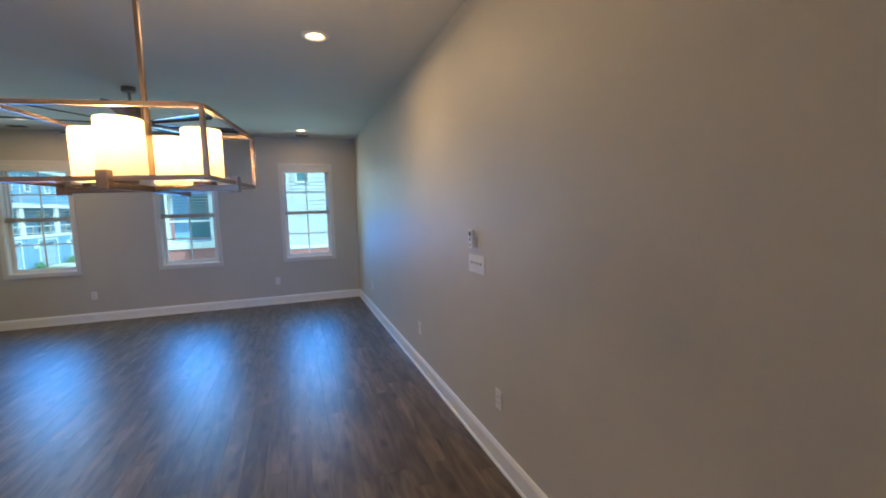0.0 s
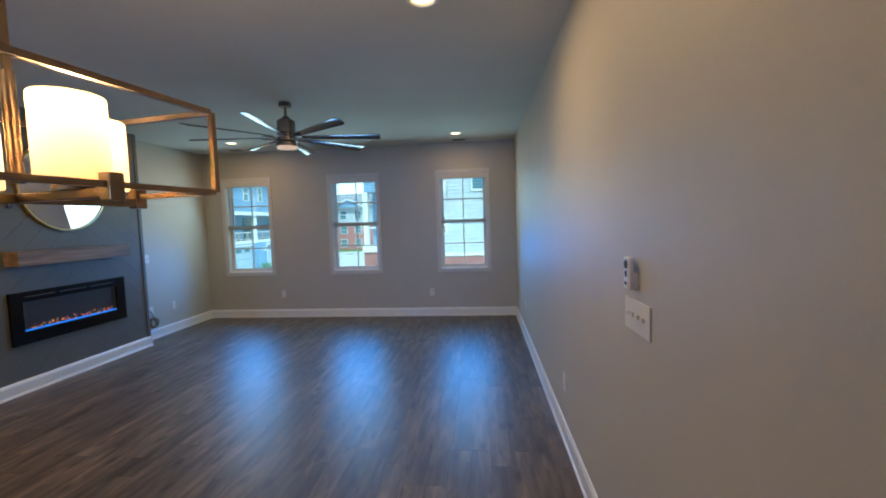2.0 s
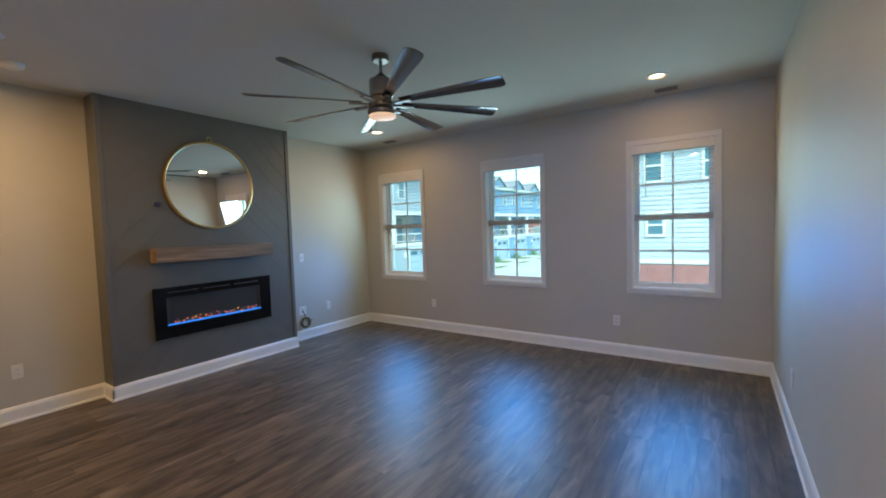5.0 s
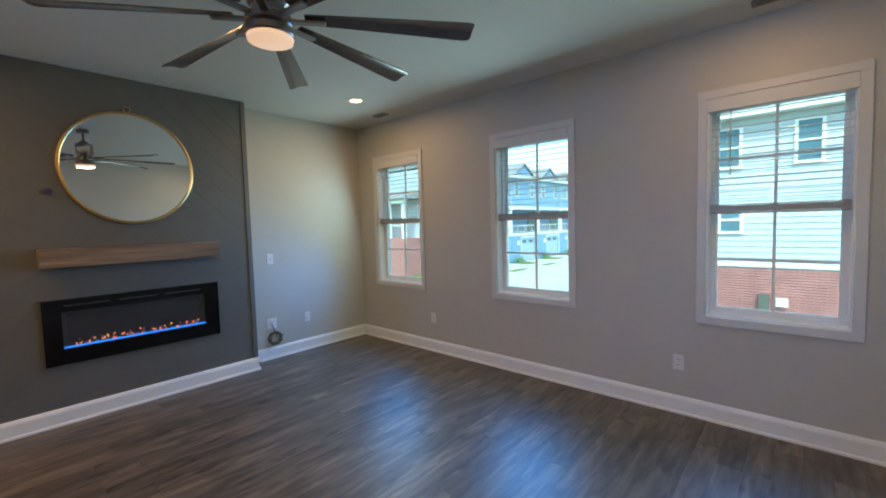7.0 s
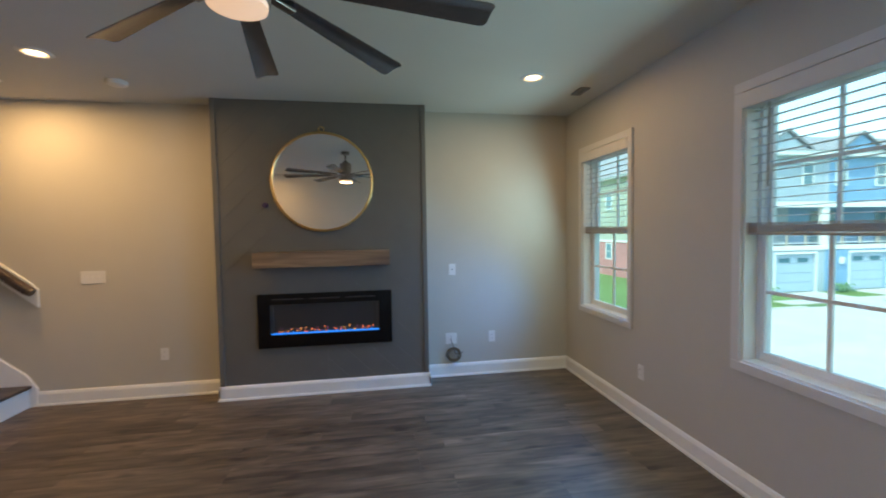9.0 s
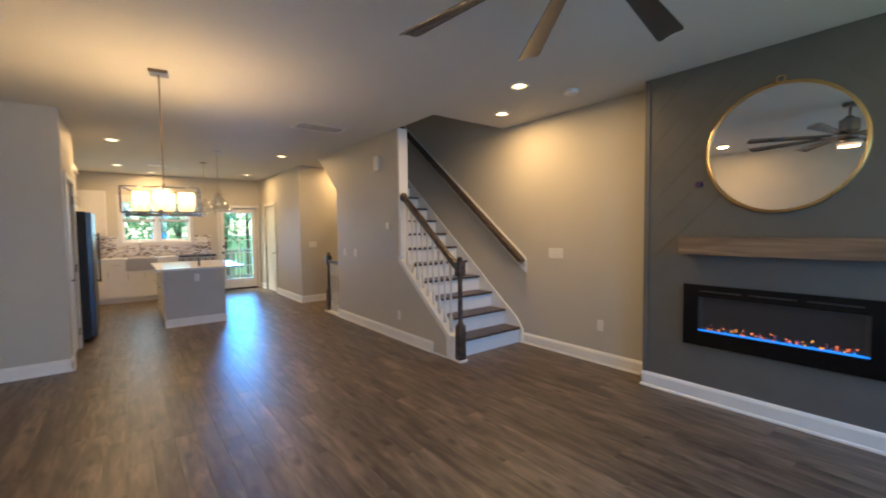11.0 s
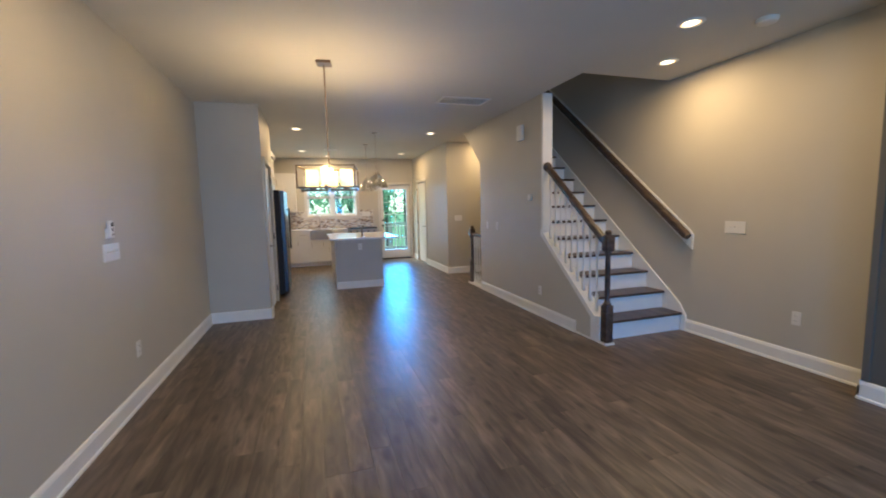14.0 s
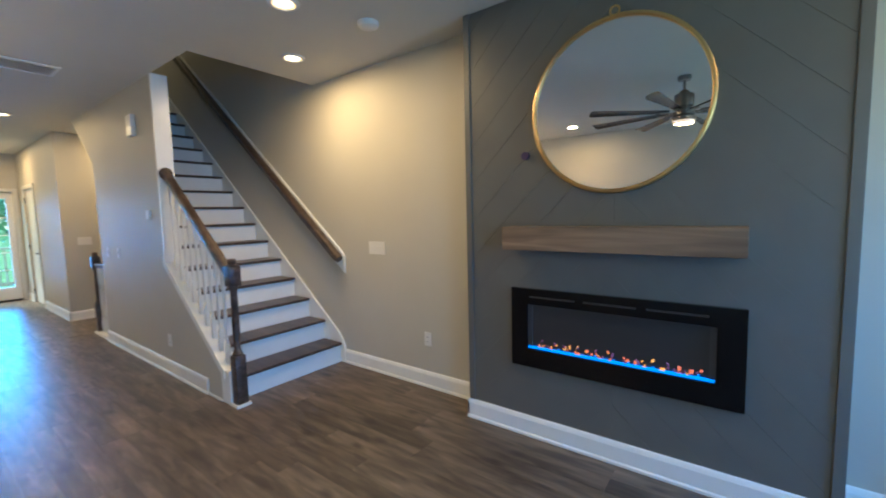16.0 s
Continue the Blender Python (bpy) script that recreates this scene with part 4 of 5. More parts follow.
part("skirt_board", bm, M_WHITE, stairs)
boxpart("starting_block", (SX - 0.118, SX + 0.004, 2.905, 3.045, 0.0, 0.27), M_WHITE, stairs, bevel=0.003)
bm = bmesh.new()
prism(bm, [(2.97, 0.27), (2.97, 0.20), (1.93, 1.035), (1.93, 1.105)], SX - 0.118, SX + 0.012)
part("sloped_cap", bm, M_WHITE, stairs)
boxpart("end_trim", (SX - 0.125, SX + 0.008, 1.946, 1.975, 1.06, H), M_WHITE, stairs)


def newel(name, x, y, z0, z1, parent):
    bm = bmesh.new()
    w = 0.042
    box(bm, x - w, x + w, y - w, y + w, z0, z0 + 0.40, 0.004)
    box(bm, x - w - 0.002, x + w + 0.002, y - w - 0.002, y + w + 0.002, z1 - 0.21, z1 - 0.06, 0.004)
    lathe(bm, [(0.036, z0 + 0.40), (0.040, z0 + 0.415), (0.030, z0 + 0.43), (0.024, z0 + 0.45), (0.028, (z0 + z1) / 2), (0.025, z1 - 0.25), (0.036, z1 - 0.225), (0.036, z1 - 0.21)], x, y, 20)
    lathe(bm, [(0.042, z1 - 0.06), (0.044, z1 - 0.052), (0.028, z1 - 0.045), (0.030, z1 - 0.035), (0.034, z1 - 0.02), (0.026, z1 - 0.004), (0.0, z1)], x, y, 20)
    part(name, bm, M_DARKWOOD, parent, "dark turned post with a square base", True)


NX, NY = SX - 0.05, 3.09
newel("newel_post", NX, NY, 0.0, 1.15, stairs)
boxpart("newel_base", (NX - 0.055, NX + 0.055, NY - 0.044, NY + 0.055, 0.0, 0.022), M_WHITE, stairs)
bm = bmesh.new()
def rail_section(bm, p, q, w=0.030, h=0.026):
    """A moulded handrail from p to q, in a plane of constant x."""
    P = [(-w * 0.75, -h), (w * 0.75, -h), (w * 0.8, -h * 0.2), (w, h * 0.2), (w * 0.85, h * 0.75), (w * 0.4, h), (-w * 0.4, h), (-w * 0.85, h * 0.75), (-w, h * 0.2), (-w * 0.8, -h * 0.2)]
    d = (Vector(q) - Vector(p)).normalized()
    up = Vector((1, 0, 0)).cross(d)
    if up.z < 0:
        up = -up
    A, B = ([bm.verts.new(Vector(o) + Vector((u, 0, 0)) + up * v) for u, v in P] for o in (p, q))
    bm.faces.new(A), bm.faces.new(B[::-1])
    for i in range(len(P)):
        bm.faces.new((A[i], B[i], B[(i + 1) % len(P)], A[(i + 1) % len(P)]))
    bmesh.ops.recalc_face_normals(bm, faces=bm.faces)


rail_section(bm, (NX, NY - 0.02, 1.015), (NX, 1.985, 1.872), 0.034, 0.032)
bmesh.ops.create_uvsphere(bm, u_segments=16, v_segments=8, radius=0.058, matrix=Matrix.Translation((NX, 1.99, 1.865)) @ Matrix.Diagonal((1, 0.5, 1, 1)))
part("handrail", bm, M_DARKWOOD, stairs, "dark sloped handrail with a round wall rosette", True)


def baluster(x, y, za, zb, parent):
    bm = bmesh.new()
    w = 0.0155
    box(bm, x - w, x + w, y - w, y + w, za, za + 0.16, 0.002)
    box(bm, x - w, x + w, y - w, y + w, zb - 0.20, zb, 0.002)
    L = zb - 0.20 - za - 0.16
    lathe(bm, [(0.013, za + 0.16), (0.016, za + 0.175), (0.010, za + 0.19), (0.014, za + 0.16 + L * 0.45), (0.010, zb - 0.235), (0.015, zb - 0.215), (0.013, zb - 0.20)], x, y, 10)
    part("baluster", bm, M_WHITE, parent, "white turned spindle", True)


for i in range(9):
    y = 2.93 - 0.108 * i
    baluster(NX, y, 0.235 + 0.803 * (2.97 - y) + 0.03, 1.015 + 0.79 * (NY - 0.02 - y) - 0.025, stairs)

wr = thing("wall_handrail", (XL, 2.0, 1.8), "dark handrail on a white backing board, fixed along the stair wall", "handrail")
bm = bmesh.new()
kk = 0.80
prism(bm, [(3.10, 0.90), (3.10, 1.06), (3.06, 1.11), (-0.3, 1.11 + kk * 3.36), (-0.3, 0.90 + kk * 3.40)], XL, XL + 0.02)
part("backing_board", bm, M_WHITE, wr)
bm = bmesh.new()
rail_section(bm, (XL + 0.075, 3.08, 1.055), (XL + 0.075, -0.3, 1.055 + kk * 3.38), 0.040, 0.036)
part("rail", bm, M_DARKWOOD, wr, smooth=True)
bm = bmesh.new()
tube(bm, (XL + 0.075, 3.08, 1.055), (XL + 0.075, 3.10, 1.04), 0.038)
part("rail_end", bm, M_DARKWOOD, wr)
for y in (2.75, 1.75, 0.75):
    bm = bmesh.new()
    z = 1.055 + kk * (3.08 - y)
    tube(bm, (XL + 0.02, y, z - 0.075), (XL + 0.07, y, z - 0.075), 0.010)
    tube(bm, (XL + 0.07, y, z - 0.075), (XL + 0.075, y, z - 0.03), 0.010)
    tube(bm, (XL + 0.018, y, z - 0.075), (XL + 0.026, y, z - 0.075), 0.028)
    part("bracket", bm, M_BRONZE, wr)

# guard at the stairs down
guard = thing("stair_guard", (SX - 0.06, -0.25, 0), "short dark post and rail with white spindles at stairs down", "railing")
newel("guard_post", SX - 0.05, -0.52, 0.0, 1.06, guard)
bm = bmesh.new()
rail_section(bm, (SX - 0.05, -0.50, 0.90), (SX - 0.05, 0.0, 0.90))
part("guard_rail", bm, M_DARKWOOD, guard, smooth=True)
for i in range(4):
    baluster(SX - 0.05, -0.41 + 0.11 * i, 0.03, 0.88, guard)
boxpart("guard_sill", (SX - 0.11, SX + 0.012, -0.58, 0.0, 0.0, 0.03), M_WHITE, guard, bevel=0.003)
cel = thing("cellar_stairs", (-2.8, 0.5, -1.0), "lower flight of stairs with dark treads going down behind the wall", "staircase")
for i in range(11):
    boxpart("tread", (XL, SX - 0.112, -0.55 + 0.25 * i, -0.55 + 0.25 * (i + 1) + 0.02, -0.195 * (i + 1) - 0.027, -0.195 * (i + 1)), M_DARKWOOD, cel, bevel=0.004)
    boxpart("riser", (XL, SX - 0.112, -0.55 + 0.25 * i - 0.018, -0.55 + 0.25 * i, -0.195 * (i + 1), -0.195 * i - 0.028), M_WHITE, cel)


# ---- kitchen ----
def cabinet(name, x0, x1, y0, y1, z0, z1, face, doors=1, drawer=False, label="white shaker base cabinet on the kitchen floor", toe=True):
    """A cabinet whose front looks along face: 'y+', 'x-' or 'x+'."""
    ob = thing(name, ((x0 + x1) / 2, (y0 + y1) / 2, z0), label, "kitchen cabinet")
    zb = z0 + (0.10 if toe else 0)
    boxpart("body", (x0, x1, y0, y1, zb, z1), M_CAB, ob)
    if toe:
        t = {"y+": (x0, x1, y0, y1 - 0.07), "x-": (x0 + 0.07, x1, y0, y1), "x+": (x0, x1 - 0.07, y0, y1)}[face]
        boxpart("toe_kick", (*t, z0, zb), M_CAB, ob)
    u0, u1 = (x0, x1) if face == "y+" else (y0, y1)
    w = (u1 - u0) / doors
    def slab(nm, a, b, c, d):
        bm = bmesh.new()
        f = 0.055
        def bb(aa, bb_, cc, dd, t):
            if face == "y+":
                box(bm, aa, bb_, y1, y1 + t, cc, dd)
            elif face == "x-":
                box(bm, x0 - t, x0, aa, bb_, cc, dd)
            else:
                box(bm, x1, x1 + t, aa, bb_, cc, dd)
        if d - c > 0.25:
            bb(a + f, b - f, c + f, d - f, 0.010)
            for q in ((a, a + f, c, d), (b - f, b, c, d), (a + f, b - f, c, c + f), (a + f, b - f, d - f, d)):
                bb(*q, 0.019)
        else:
            bb(a, b, c, d, 0.019)
        dr = part(nm, bm, M_CAB, ob)
        bm = bmesh.new()
        if d - c > 0.25:
            hu = b - 0.03 if toe else a + 0.03
            hz = d - 0.16 if toe else c + 0.04
            pa, pb = (hu, hz), (hu, hz + 0.12)
        else:
            pa, pb = ((a + b) / 2 - 0.07, (c + d) / 2), ((a + b) / 2 + 0.07, (c + d) / 2)
        def at(u, z, o):
            return {"y+": (u, y1 + o, z), "x-": (x0 - o, u, z), "x+": (x1 + o, u, z)}[face]
        tube(bm, at(*pa, 0.045), at(*pb, 0.045), 0.006, n=8)
        for q in (pa, pb):
            tube(bm, at(*q, 0.019), at(*q, 0.045), 0.004, n=6)
        part("handle", bm, M_NICKEL, dr, "satin nickel bar handle")
    for i in range(doors):
        a, b = u0 + w * i + 0.003, u0 + w * (i + 1) - 0.003
        if drawer:
            slab("drawer_front", a, b, z1 - 0.17, z1 - 0.01)
            slab("door", a, b, zb + 0.01, z1 - 0.18)
        else:
            slab("door", a, b, zb + 0.01, z1 - 0.01)
    return ob


CT = 0.88
yb0, yb1 = YB + 0.002, YB + 0.60
cabinet("base_cabinet", 0.92, 1.18, yb0, yb1, 0, CT, "y+", 1)
cabinet("base_cabinet", 0.60, 0.92, yb0, yb1, 0, CT, "y+", 1, True)
cabinet("sink_cabinet", 0.05, 0.60, yb0, yb1, 0, 0.66, "y+", 2, False, "white shaker sink cabinet under a steel apron sink")
cabinet("base_cabinet", -0.32, 0.05, yb0, yb1, 0, CT, "y+", 1, True)
cabinet("base_cabinet", 1.18, 1.79, -4.79, -1.62, 0, CT, "x-", 5, True)
sink = thing("apron_sink", (0.33, yb1, 0.66), "stainless steel apron sink set in the white cabinets", "sink")
bm = bmesh.new()
for d in ((0.06, 0.59, yb1 - 0.02, yb1 + 0.03, 0.665, 0.90), (0.06, 0.59, yb0 + 0.10, yb0 + 0.13, 0.665, 0.90), (0.06, 0.09, yb0 + 0.13, yb1 - 0.02, 0.665, 0.90), (0.56, 0.59, yb0 + 0.13, yb1 - 0.02, 0.665, 0.90), (0.09, 0.56, yb0 + 0.13, yb1 - 0.02, 0.665, 0.69)):
    box(bm, *d)
part("basin", bm, M_SINK, sink)
structure(boxpart("countertop", [(0.595, 1.79, YB + 0.002, yb1 + 0.03, CT, CT + 0.035), (-0.32, 0.055, YB + 0.002, yb1 + 0.03, CT, CT + 0.035), (0.055, 0.595, YB + 0.002, yb0 + 0.10, CT, CT + 0.035), (1.15, 1.79, yb1 + 0.03, -1.60, CT, CT + 0.035)], M_COUNTER), "white quartz worktop along the kitchen walls")
fau = thing("faucet", (0.33, YB + 0.06, CT), "tall gooseneck kitchen faucet behind the sink", "faucet")
bm = bmesh.new()
pts = [(0.33, YB + 0.07, CT + 0.035), (0.33, YB + 0.07, CT + 0.28)] + [(0.33, YB + 0.07 + 0.08 - 0.08 * math.cos(t), CT + 0.28 + 0.08 * math.sin(t)) for t in [math.pi * i / 8 for i in range(1, 9)]] + [(0.33, YB + 0.23, CT + 0.20)]
for p, q in zip(pts, pts[1:]):
    tube(bm, p, q, 0.012, n=10)
part("spout", bm, M_NICKEL, fau, smooth=True)
bm = bmesh.new()
tube(bm, (0.33, YB + 0.07, CT + 0.035), (0.33, YB + 0.07, CT + 0.06), 0.026)
tube(bm, (0.35, YB + 0.07, CT + 0.12), (0.40, YB + 0.07, CT + 0.15), 0.007)
part("lever_base", bm, M_NICKEL, fau, smooth=True)
stove = thing("kitchen_range", (-0.7, YB + 0.3, 0), "slide-in stainless steel range with a black cooktop", "range")
boxpart("body", (-1.06, -0.325, YB + 0.004, YB + 0.62, 0.02, 0.90), M_SINK, stove)
boxpart("cooktop", (-1.06, -0.325, YB + 0.004, YB + 0.63, 0.90, 0.93), M_BLACK, stove)
boxpart("oven_window", (-0.95, -0.435, YB + 0.62, YB + 0.625, 0.30, 0.62), M_BLACK, stove)
bm = bmesh.new()
tube(bm, (-1.0, YB + 0.66, 0.74), (-0.385, YB + 0.66, 0.74), 0.012)
tube(bm, (-1.0, YB + 0.62, 0.74), (-1.0, YB + 0.66, 0.74), 0.008)
tube(bm, (-0.385, YB + 0.62, 0.74), (-0.385, YB + 0.66, 0.74), 0.008)
part("oven_handle", bm, M_SSTEEL, stove)
for i in range(5):
    bm = bmesh.new()
    tube(bm, (-0.98 + 0.145 * i, YB + 0.62, 0.83), (-0.98 + 0.145 * i, YB + 0.65, 0.83), 0.018)
    part("knob", bm, M_BLACKM, stove)
cabinet("wall_cabinet", 0.88, 1.46, YB + 0.002, YB + 0.32, 1.36, 2.32, "y+", 2, False, "white shaker wall cabinet beside the kitchen window", False)
cabinet("wall_cabinet", 1.46, 1.79, -4.46, -1.70, 1.36, 2.32, "x-", 4, False, "white shaker wall cabinets along the kitchen side wall", False)
cabinet("fridge_cabinet", 1.15, 1.79, -1.68, -0.74, 1.80, 2.32, "x-", 2, False, "white cabinet over the refrigerator, with a crown moulding", False)
boxpart_crown = boxpart("crown_moulding", [(1.10, 1.80, -1.70, -0.725, 2.32, 2.39)], M_CAB)
structure(boxpart_crown, "white crown moulding over the cabinets")
fr = thing("refrigerator", (1.35, -1.2, 0), "tall dark stainless side-by-side refrigerator", "refrigerator")
boxpart("cabinet_body", (1.01, 1.78, -1.64, -0.75, 0.03, 1.74), M_BLACKM, fr)
for a, b in ((-1.64, -1.18), (-1.17, -0.75)):
    dr = boxpart("door", (0.94, 1.005, a, b, 0.06, 1.73), M_STEEL, fr, "dark brushed steel door", bevel=0.008)
    hy_ = a + 0.41 if a < -1.5 else a + 0.05
    bm = bmesh.new()
    tube(bm, (0.895, hy_, 0.75), (0.895, hy_, 1.45), 0.011)
    tube(bm, (0.895, hy_, 0.78), (0.94, hy_, 0.78), 0.008)
    tube(bm, (0.895, hy_, 1.42), (0.94, hy_, 1.42), 0.008)
    part("handle", bm, M_STEEL, dr)

isl = thing("kitchen_island", (-0.25, -1.8, 0), "greige kitchen island with a white base moulding", "kitchen island")
boxpart("body", (-0.66, 0.15, -2.62, -0.94, 0.0, 0.862), M_ISLAND, isl)
boxpart("base_trim", [(-0.674, 0.164, -0.94, -0.926, 0, 0.125), (-0.674, -0.66, -2.62, -0.94, 0, 0.125)], M_WHITE, isl)
for i in range(3):
    y0, y1 = -2.6 + 0.54 * i, -2.6 + 0.54 * i + 0.53
    for z0_, z1_ in ((0.12, 0.38), (0.39, 0.65), (0.66, 0.85)):
        dr = boxpart("drawer_front", (0.15, 0.168, y0, y1, z0_, z1_), M_CAB, isl, bevel=0.002)
        bm = bmesh.new()
        tube(bm, (0.205, (y0 + y1) / 2 - 0.06, z1_ - 0.05), (0.205, (y0 + y1) / 2 + 0.06, z1_ - 0.05), 0.006, n=8)
        part("handle", bm, M_BLACKM, dr)
boxpart("island_top", (-0.95, 0.24, -2.66, -0.915, 0.863, 0.895), M_COUNTER, isl, "white quartz slab", bevel=0.003)
plate("outlet", -0.27, -0.94, 0.74, (0, 1), 1, "white outlet on the island end under the worktop")
ifau = thing("island_faucet", (-0.32, -1.9, 0.895), "small bronze tap standing on the white island top", "faucet")
bm = bmesh.new()
tube(bm, (-0.36, -1.35, 0.895), (-0.36, -1.35, 0.905), 0.03)
tube(bm, (-0.36, -1.35, 0.905), (-0.36, -1.35, 1.02), 0.016)
tube(bm, (-0.36, -1.35, 1.02), (-0.30, -1.35, 1.11), 0.013)
tube(bm, (-0.36, -1.35, 1.00), (-0.36, -1.28, 1.03), 0.010)
part("post", bm, M_BRONZE, ifau, smooth=True)


def pendant(x, y):
    ob = thing("pendant_lamp", (x, y, H), "clear glass bell pendant on a thin nickel rod over the island", "pendant lamp", "pendants over the island")
    zb = 1.78
    bm = bmesh.new()
    lathe(bm, [(0.06, H), (0.06, H - 0.02), (0.0, H - 0.022)], x, y, 24)
    part("canopy", bm, M_NICKEL, ob, smooth=True)
    bm = bmesh.new()
    tube(bm, (x, y, zb + 0.28), (x, y, H - 0.02), 0.006, n=8)
    part("rod", bm, M_NICKEL, ob)
    bm = bmesh.new()
    lathe(bm, [(0.012, zb + 0.29), (0.03, zb + 0.27), (0.032, zb + 0.20), (0.028, zb + 0.15)], x, y, 20)
    part("socket", bm, M_NICKEL, ob, smooth=True)
    bm = bmesh.new()
    lathe(bm, [(0.035, zb + 0.235), (0.07, zb + 0.215), (0.115, zb + 0.17), (0.15, zb + 0.11), (0.178, zb + 0.05), (0.190, zb)], x, y, 32, True)
    part("glass_shade", bm, M_SHADEGLASS, ob, "clear glass bell", True)
    bm = bmesh.new()
    lathe(bm, [(0.190, zb), (0.194, zb), (0.194, zb + 0.010), (0.190, zb + 0.010)], x, y, 32, True)
    part("rim", bm, M_NICKEL, ob, smooth=True)
    bm = bmesh.new()
    arc = [(x + 0.055 * math.cos(math.pi * i / 10), y, zb + 0.225 + 0.075 * math.sin(math.pi * i / 10)) for i in range(11)]
    for p, q in zip(arc, arc[1:]):
        tube(bm, p, q, 0.007, n=8)
    part("yoke", bm, M_NICKEL, ob, smooth=True)
    bm = bmesh.new()
    bmesh.ops.create_uvsphere(bm, u_segments=14, v_segments=8, radius=0.028, matrix=Matrix.Translation((x, y, zb + 0.12)))
    part("bulb", bm, M_PLATE, ob, smooth=True)


pendant(-0.62, -1.00)
pendant(-0.62, -2.35)

# backsplash mosaic: cut tiles joined by colour
grout = structure(boxpart("backsplash", [(-1.06, 1.79, YB, YB + 0.004, CT + 0.035, 1.17), (-1.06, KW[0], YB, YB + 0.004, 1.17, 1.36), (KW[1], 1.79, YB, YB + 0.004, 1.17, 1.36)], TILES[4]), "mosaic tile backsplash in cream, tan and brown")
rng = random.Random(7)
bms = [bmesh.new() for _ in TILES]
z = CT + 0.04
while z < 1.355:
    x = -1.055
    while x < 1.78:
        w = rng.choice((0.024, 0.05, 0.05, 0.075))
        if not (z + 0.022 > 1.17 and x + w > KW[0] and x < KW[1]):
            box(bms[rng.choice((0, 0, 1, 2, 3, 4, 4))], x, min(x + w, 1.788), YB + 0.004, YB + 0.009, z, z + 0.021)
        x += w + 0.003
    z += 0.024
for bmt, m in zip(bms, TILES):
    tagged(part("mosaic_tiles", bmt, m, grout), kind="stuff")
tagged(boxpart("range_plate", (-0.98, -0.76, YB + 0.009, YB + 0.016, 1.20, 1.33), M_PLATE), "white rectangular plate on the tiled wall behind the range", "wall plate")

# ---- outside ----
structure(boxpart("ground", (-400, 400, -400, 400, GROUND - 0.2, GROUND), M_GRASS), "lawn that reaches the horizon")
structure(boxpart("road", (-60, 60, 13.0, 17.2, GROUND, GROUND + 0.02), M_ROAD), "pale concrete road before the houses")
structure(boxpart("side_road", (-15.2, -6.6, 17.2, 90.0, GROUND, GROUND + 0.02), M_DRIVE), "pale concrete lane past the garages")
TH_X, TH_W, TH_Y = -19.0, 5.1, [26.7 + 5.1 * i for i in range(6)]
for y in TH_Y:
    structure(boxpart("driveway", (TH_X + 0.02, -15.2, y + 1.7, y + 4.5, GROUND, GROUND + 0.03), M_DRIVE), "pale concrete driveway")
structure(boxpart("walkway", (-16.9, -15.9, 26.0, 57.0, GROUND, GROUND + 0.036), M_DRIVE), "pale concrete footway along the lane")
structure(boxpart("kerb", [(-60, -15.2, 12.85, 13.0, GROUND, GROUND + 0.12), (-6.6, 60, 17.2, 17.35, GROUND, GROUND + 0.12), (-6.6, -6.45, 17.35, 22.0, GROUND, GROUND + 0.1), (-15.35, -15.2, 17.2, 26.0, GROUND, GROUND + 0.06)], M_DRIVE), "concrete kerb")


def siding(x0, x1, y, z0, z1, material, parent, step=0.18, holes=()):
    """Lapped boards on a wall that faces -y."""
    bm = bmesh.new()
    n = max(1, round((z1 - z0) / step))
    for i in range(n):
        a, b = z0 + (z1 - z0) * i / n, z0 + (z1 - z0) * (i + 1) / n
        prism(bm, [(y, a), (y - 0.03, a), (y - 0.008, b), (y, b)], x0, x1)
    part("siding", bm, material, parent)


def far_window(x, z0, w, h, y, parent):
    fr_ = boxpart("window", [(x - w / 2 - 0.07, x - w / 2, y - 0.08, y, z0 - 0.07, z0 + h + 0.07), (x + w / 2, x + w / 2 + 0.07, y - 0.08, y, z0 - 0.07, z0 + h + 0.07), (x - w / 2, x + w / 2, y - 0.08, y, z0 - 0.07, z0), (x - w / 2, x + w / 2, y - 0.08, y, z0 + h, z0 + h + 0.07), (x - w / 2, x + w / 2, y - 0.07, y, z0 + h / 2 - 0.03, z0 + h / 2 + 0.03)], M_WHITE, parent)
    boxpart("pane", (x - w / 2, x + w / 2, y - 0.05, y - 0.034, z0, z0 + h), M_DARKGLASS, fr_)


def gable(parent, x0, x1, zb, zt, y0, y1, over=0.35, paint=None):
    """A pitched roof with its ridge along y."""
    xm = (x0 + x1) / 2
    bm = bmesh.new()
    prism(bm, [(x0, zb), (x1, zb), (xm, zt)], y0, y0 + 0.15, "y")
    part("gable_wall", bm, paint or M_SIDEB, parent)
    bm = bmesh.new()
    s = (zt - zb) / (xm - x0)
    prism(bm, [(x0 - over, zb - s * over), (xm, zt), (x1 + over, zb - s * over), (x1 + over, zb - s * over + 0.2), (xm, zt + 0.2), (x0 - over, zb - s * over + 0.2)], y0 - over, y1, "y")
    part("roof", bm, M_ROOF, parent)
    bm = bmesh.new()
    prism(bm, [(x0 - over, zb - s * over - 0.05), (xm, zt - 0.05), (x1 + over, zb - s * over - 0.05), (x1 + over, zb - s * over + 0.16), (xm, zt + 0.16), (x0 - over, zb - s * over + 0.16)], y0 - over - 0.03, y0 - over, "y")
    part("fascia", bm, M_WHITE, parent)


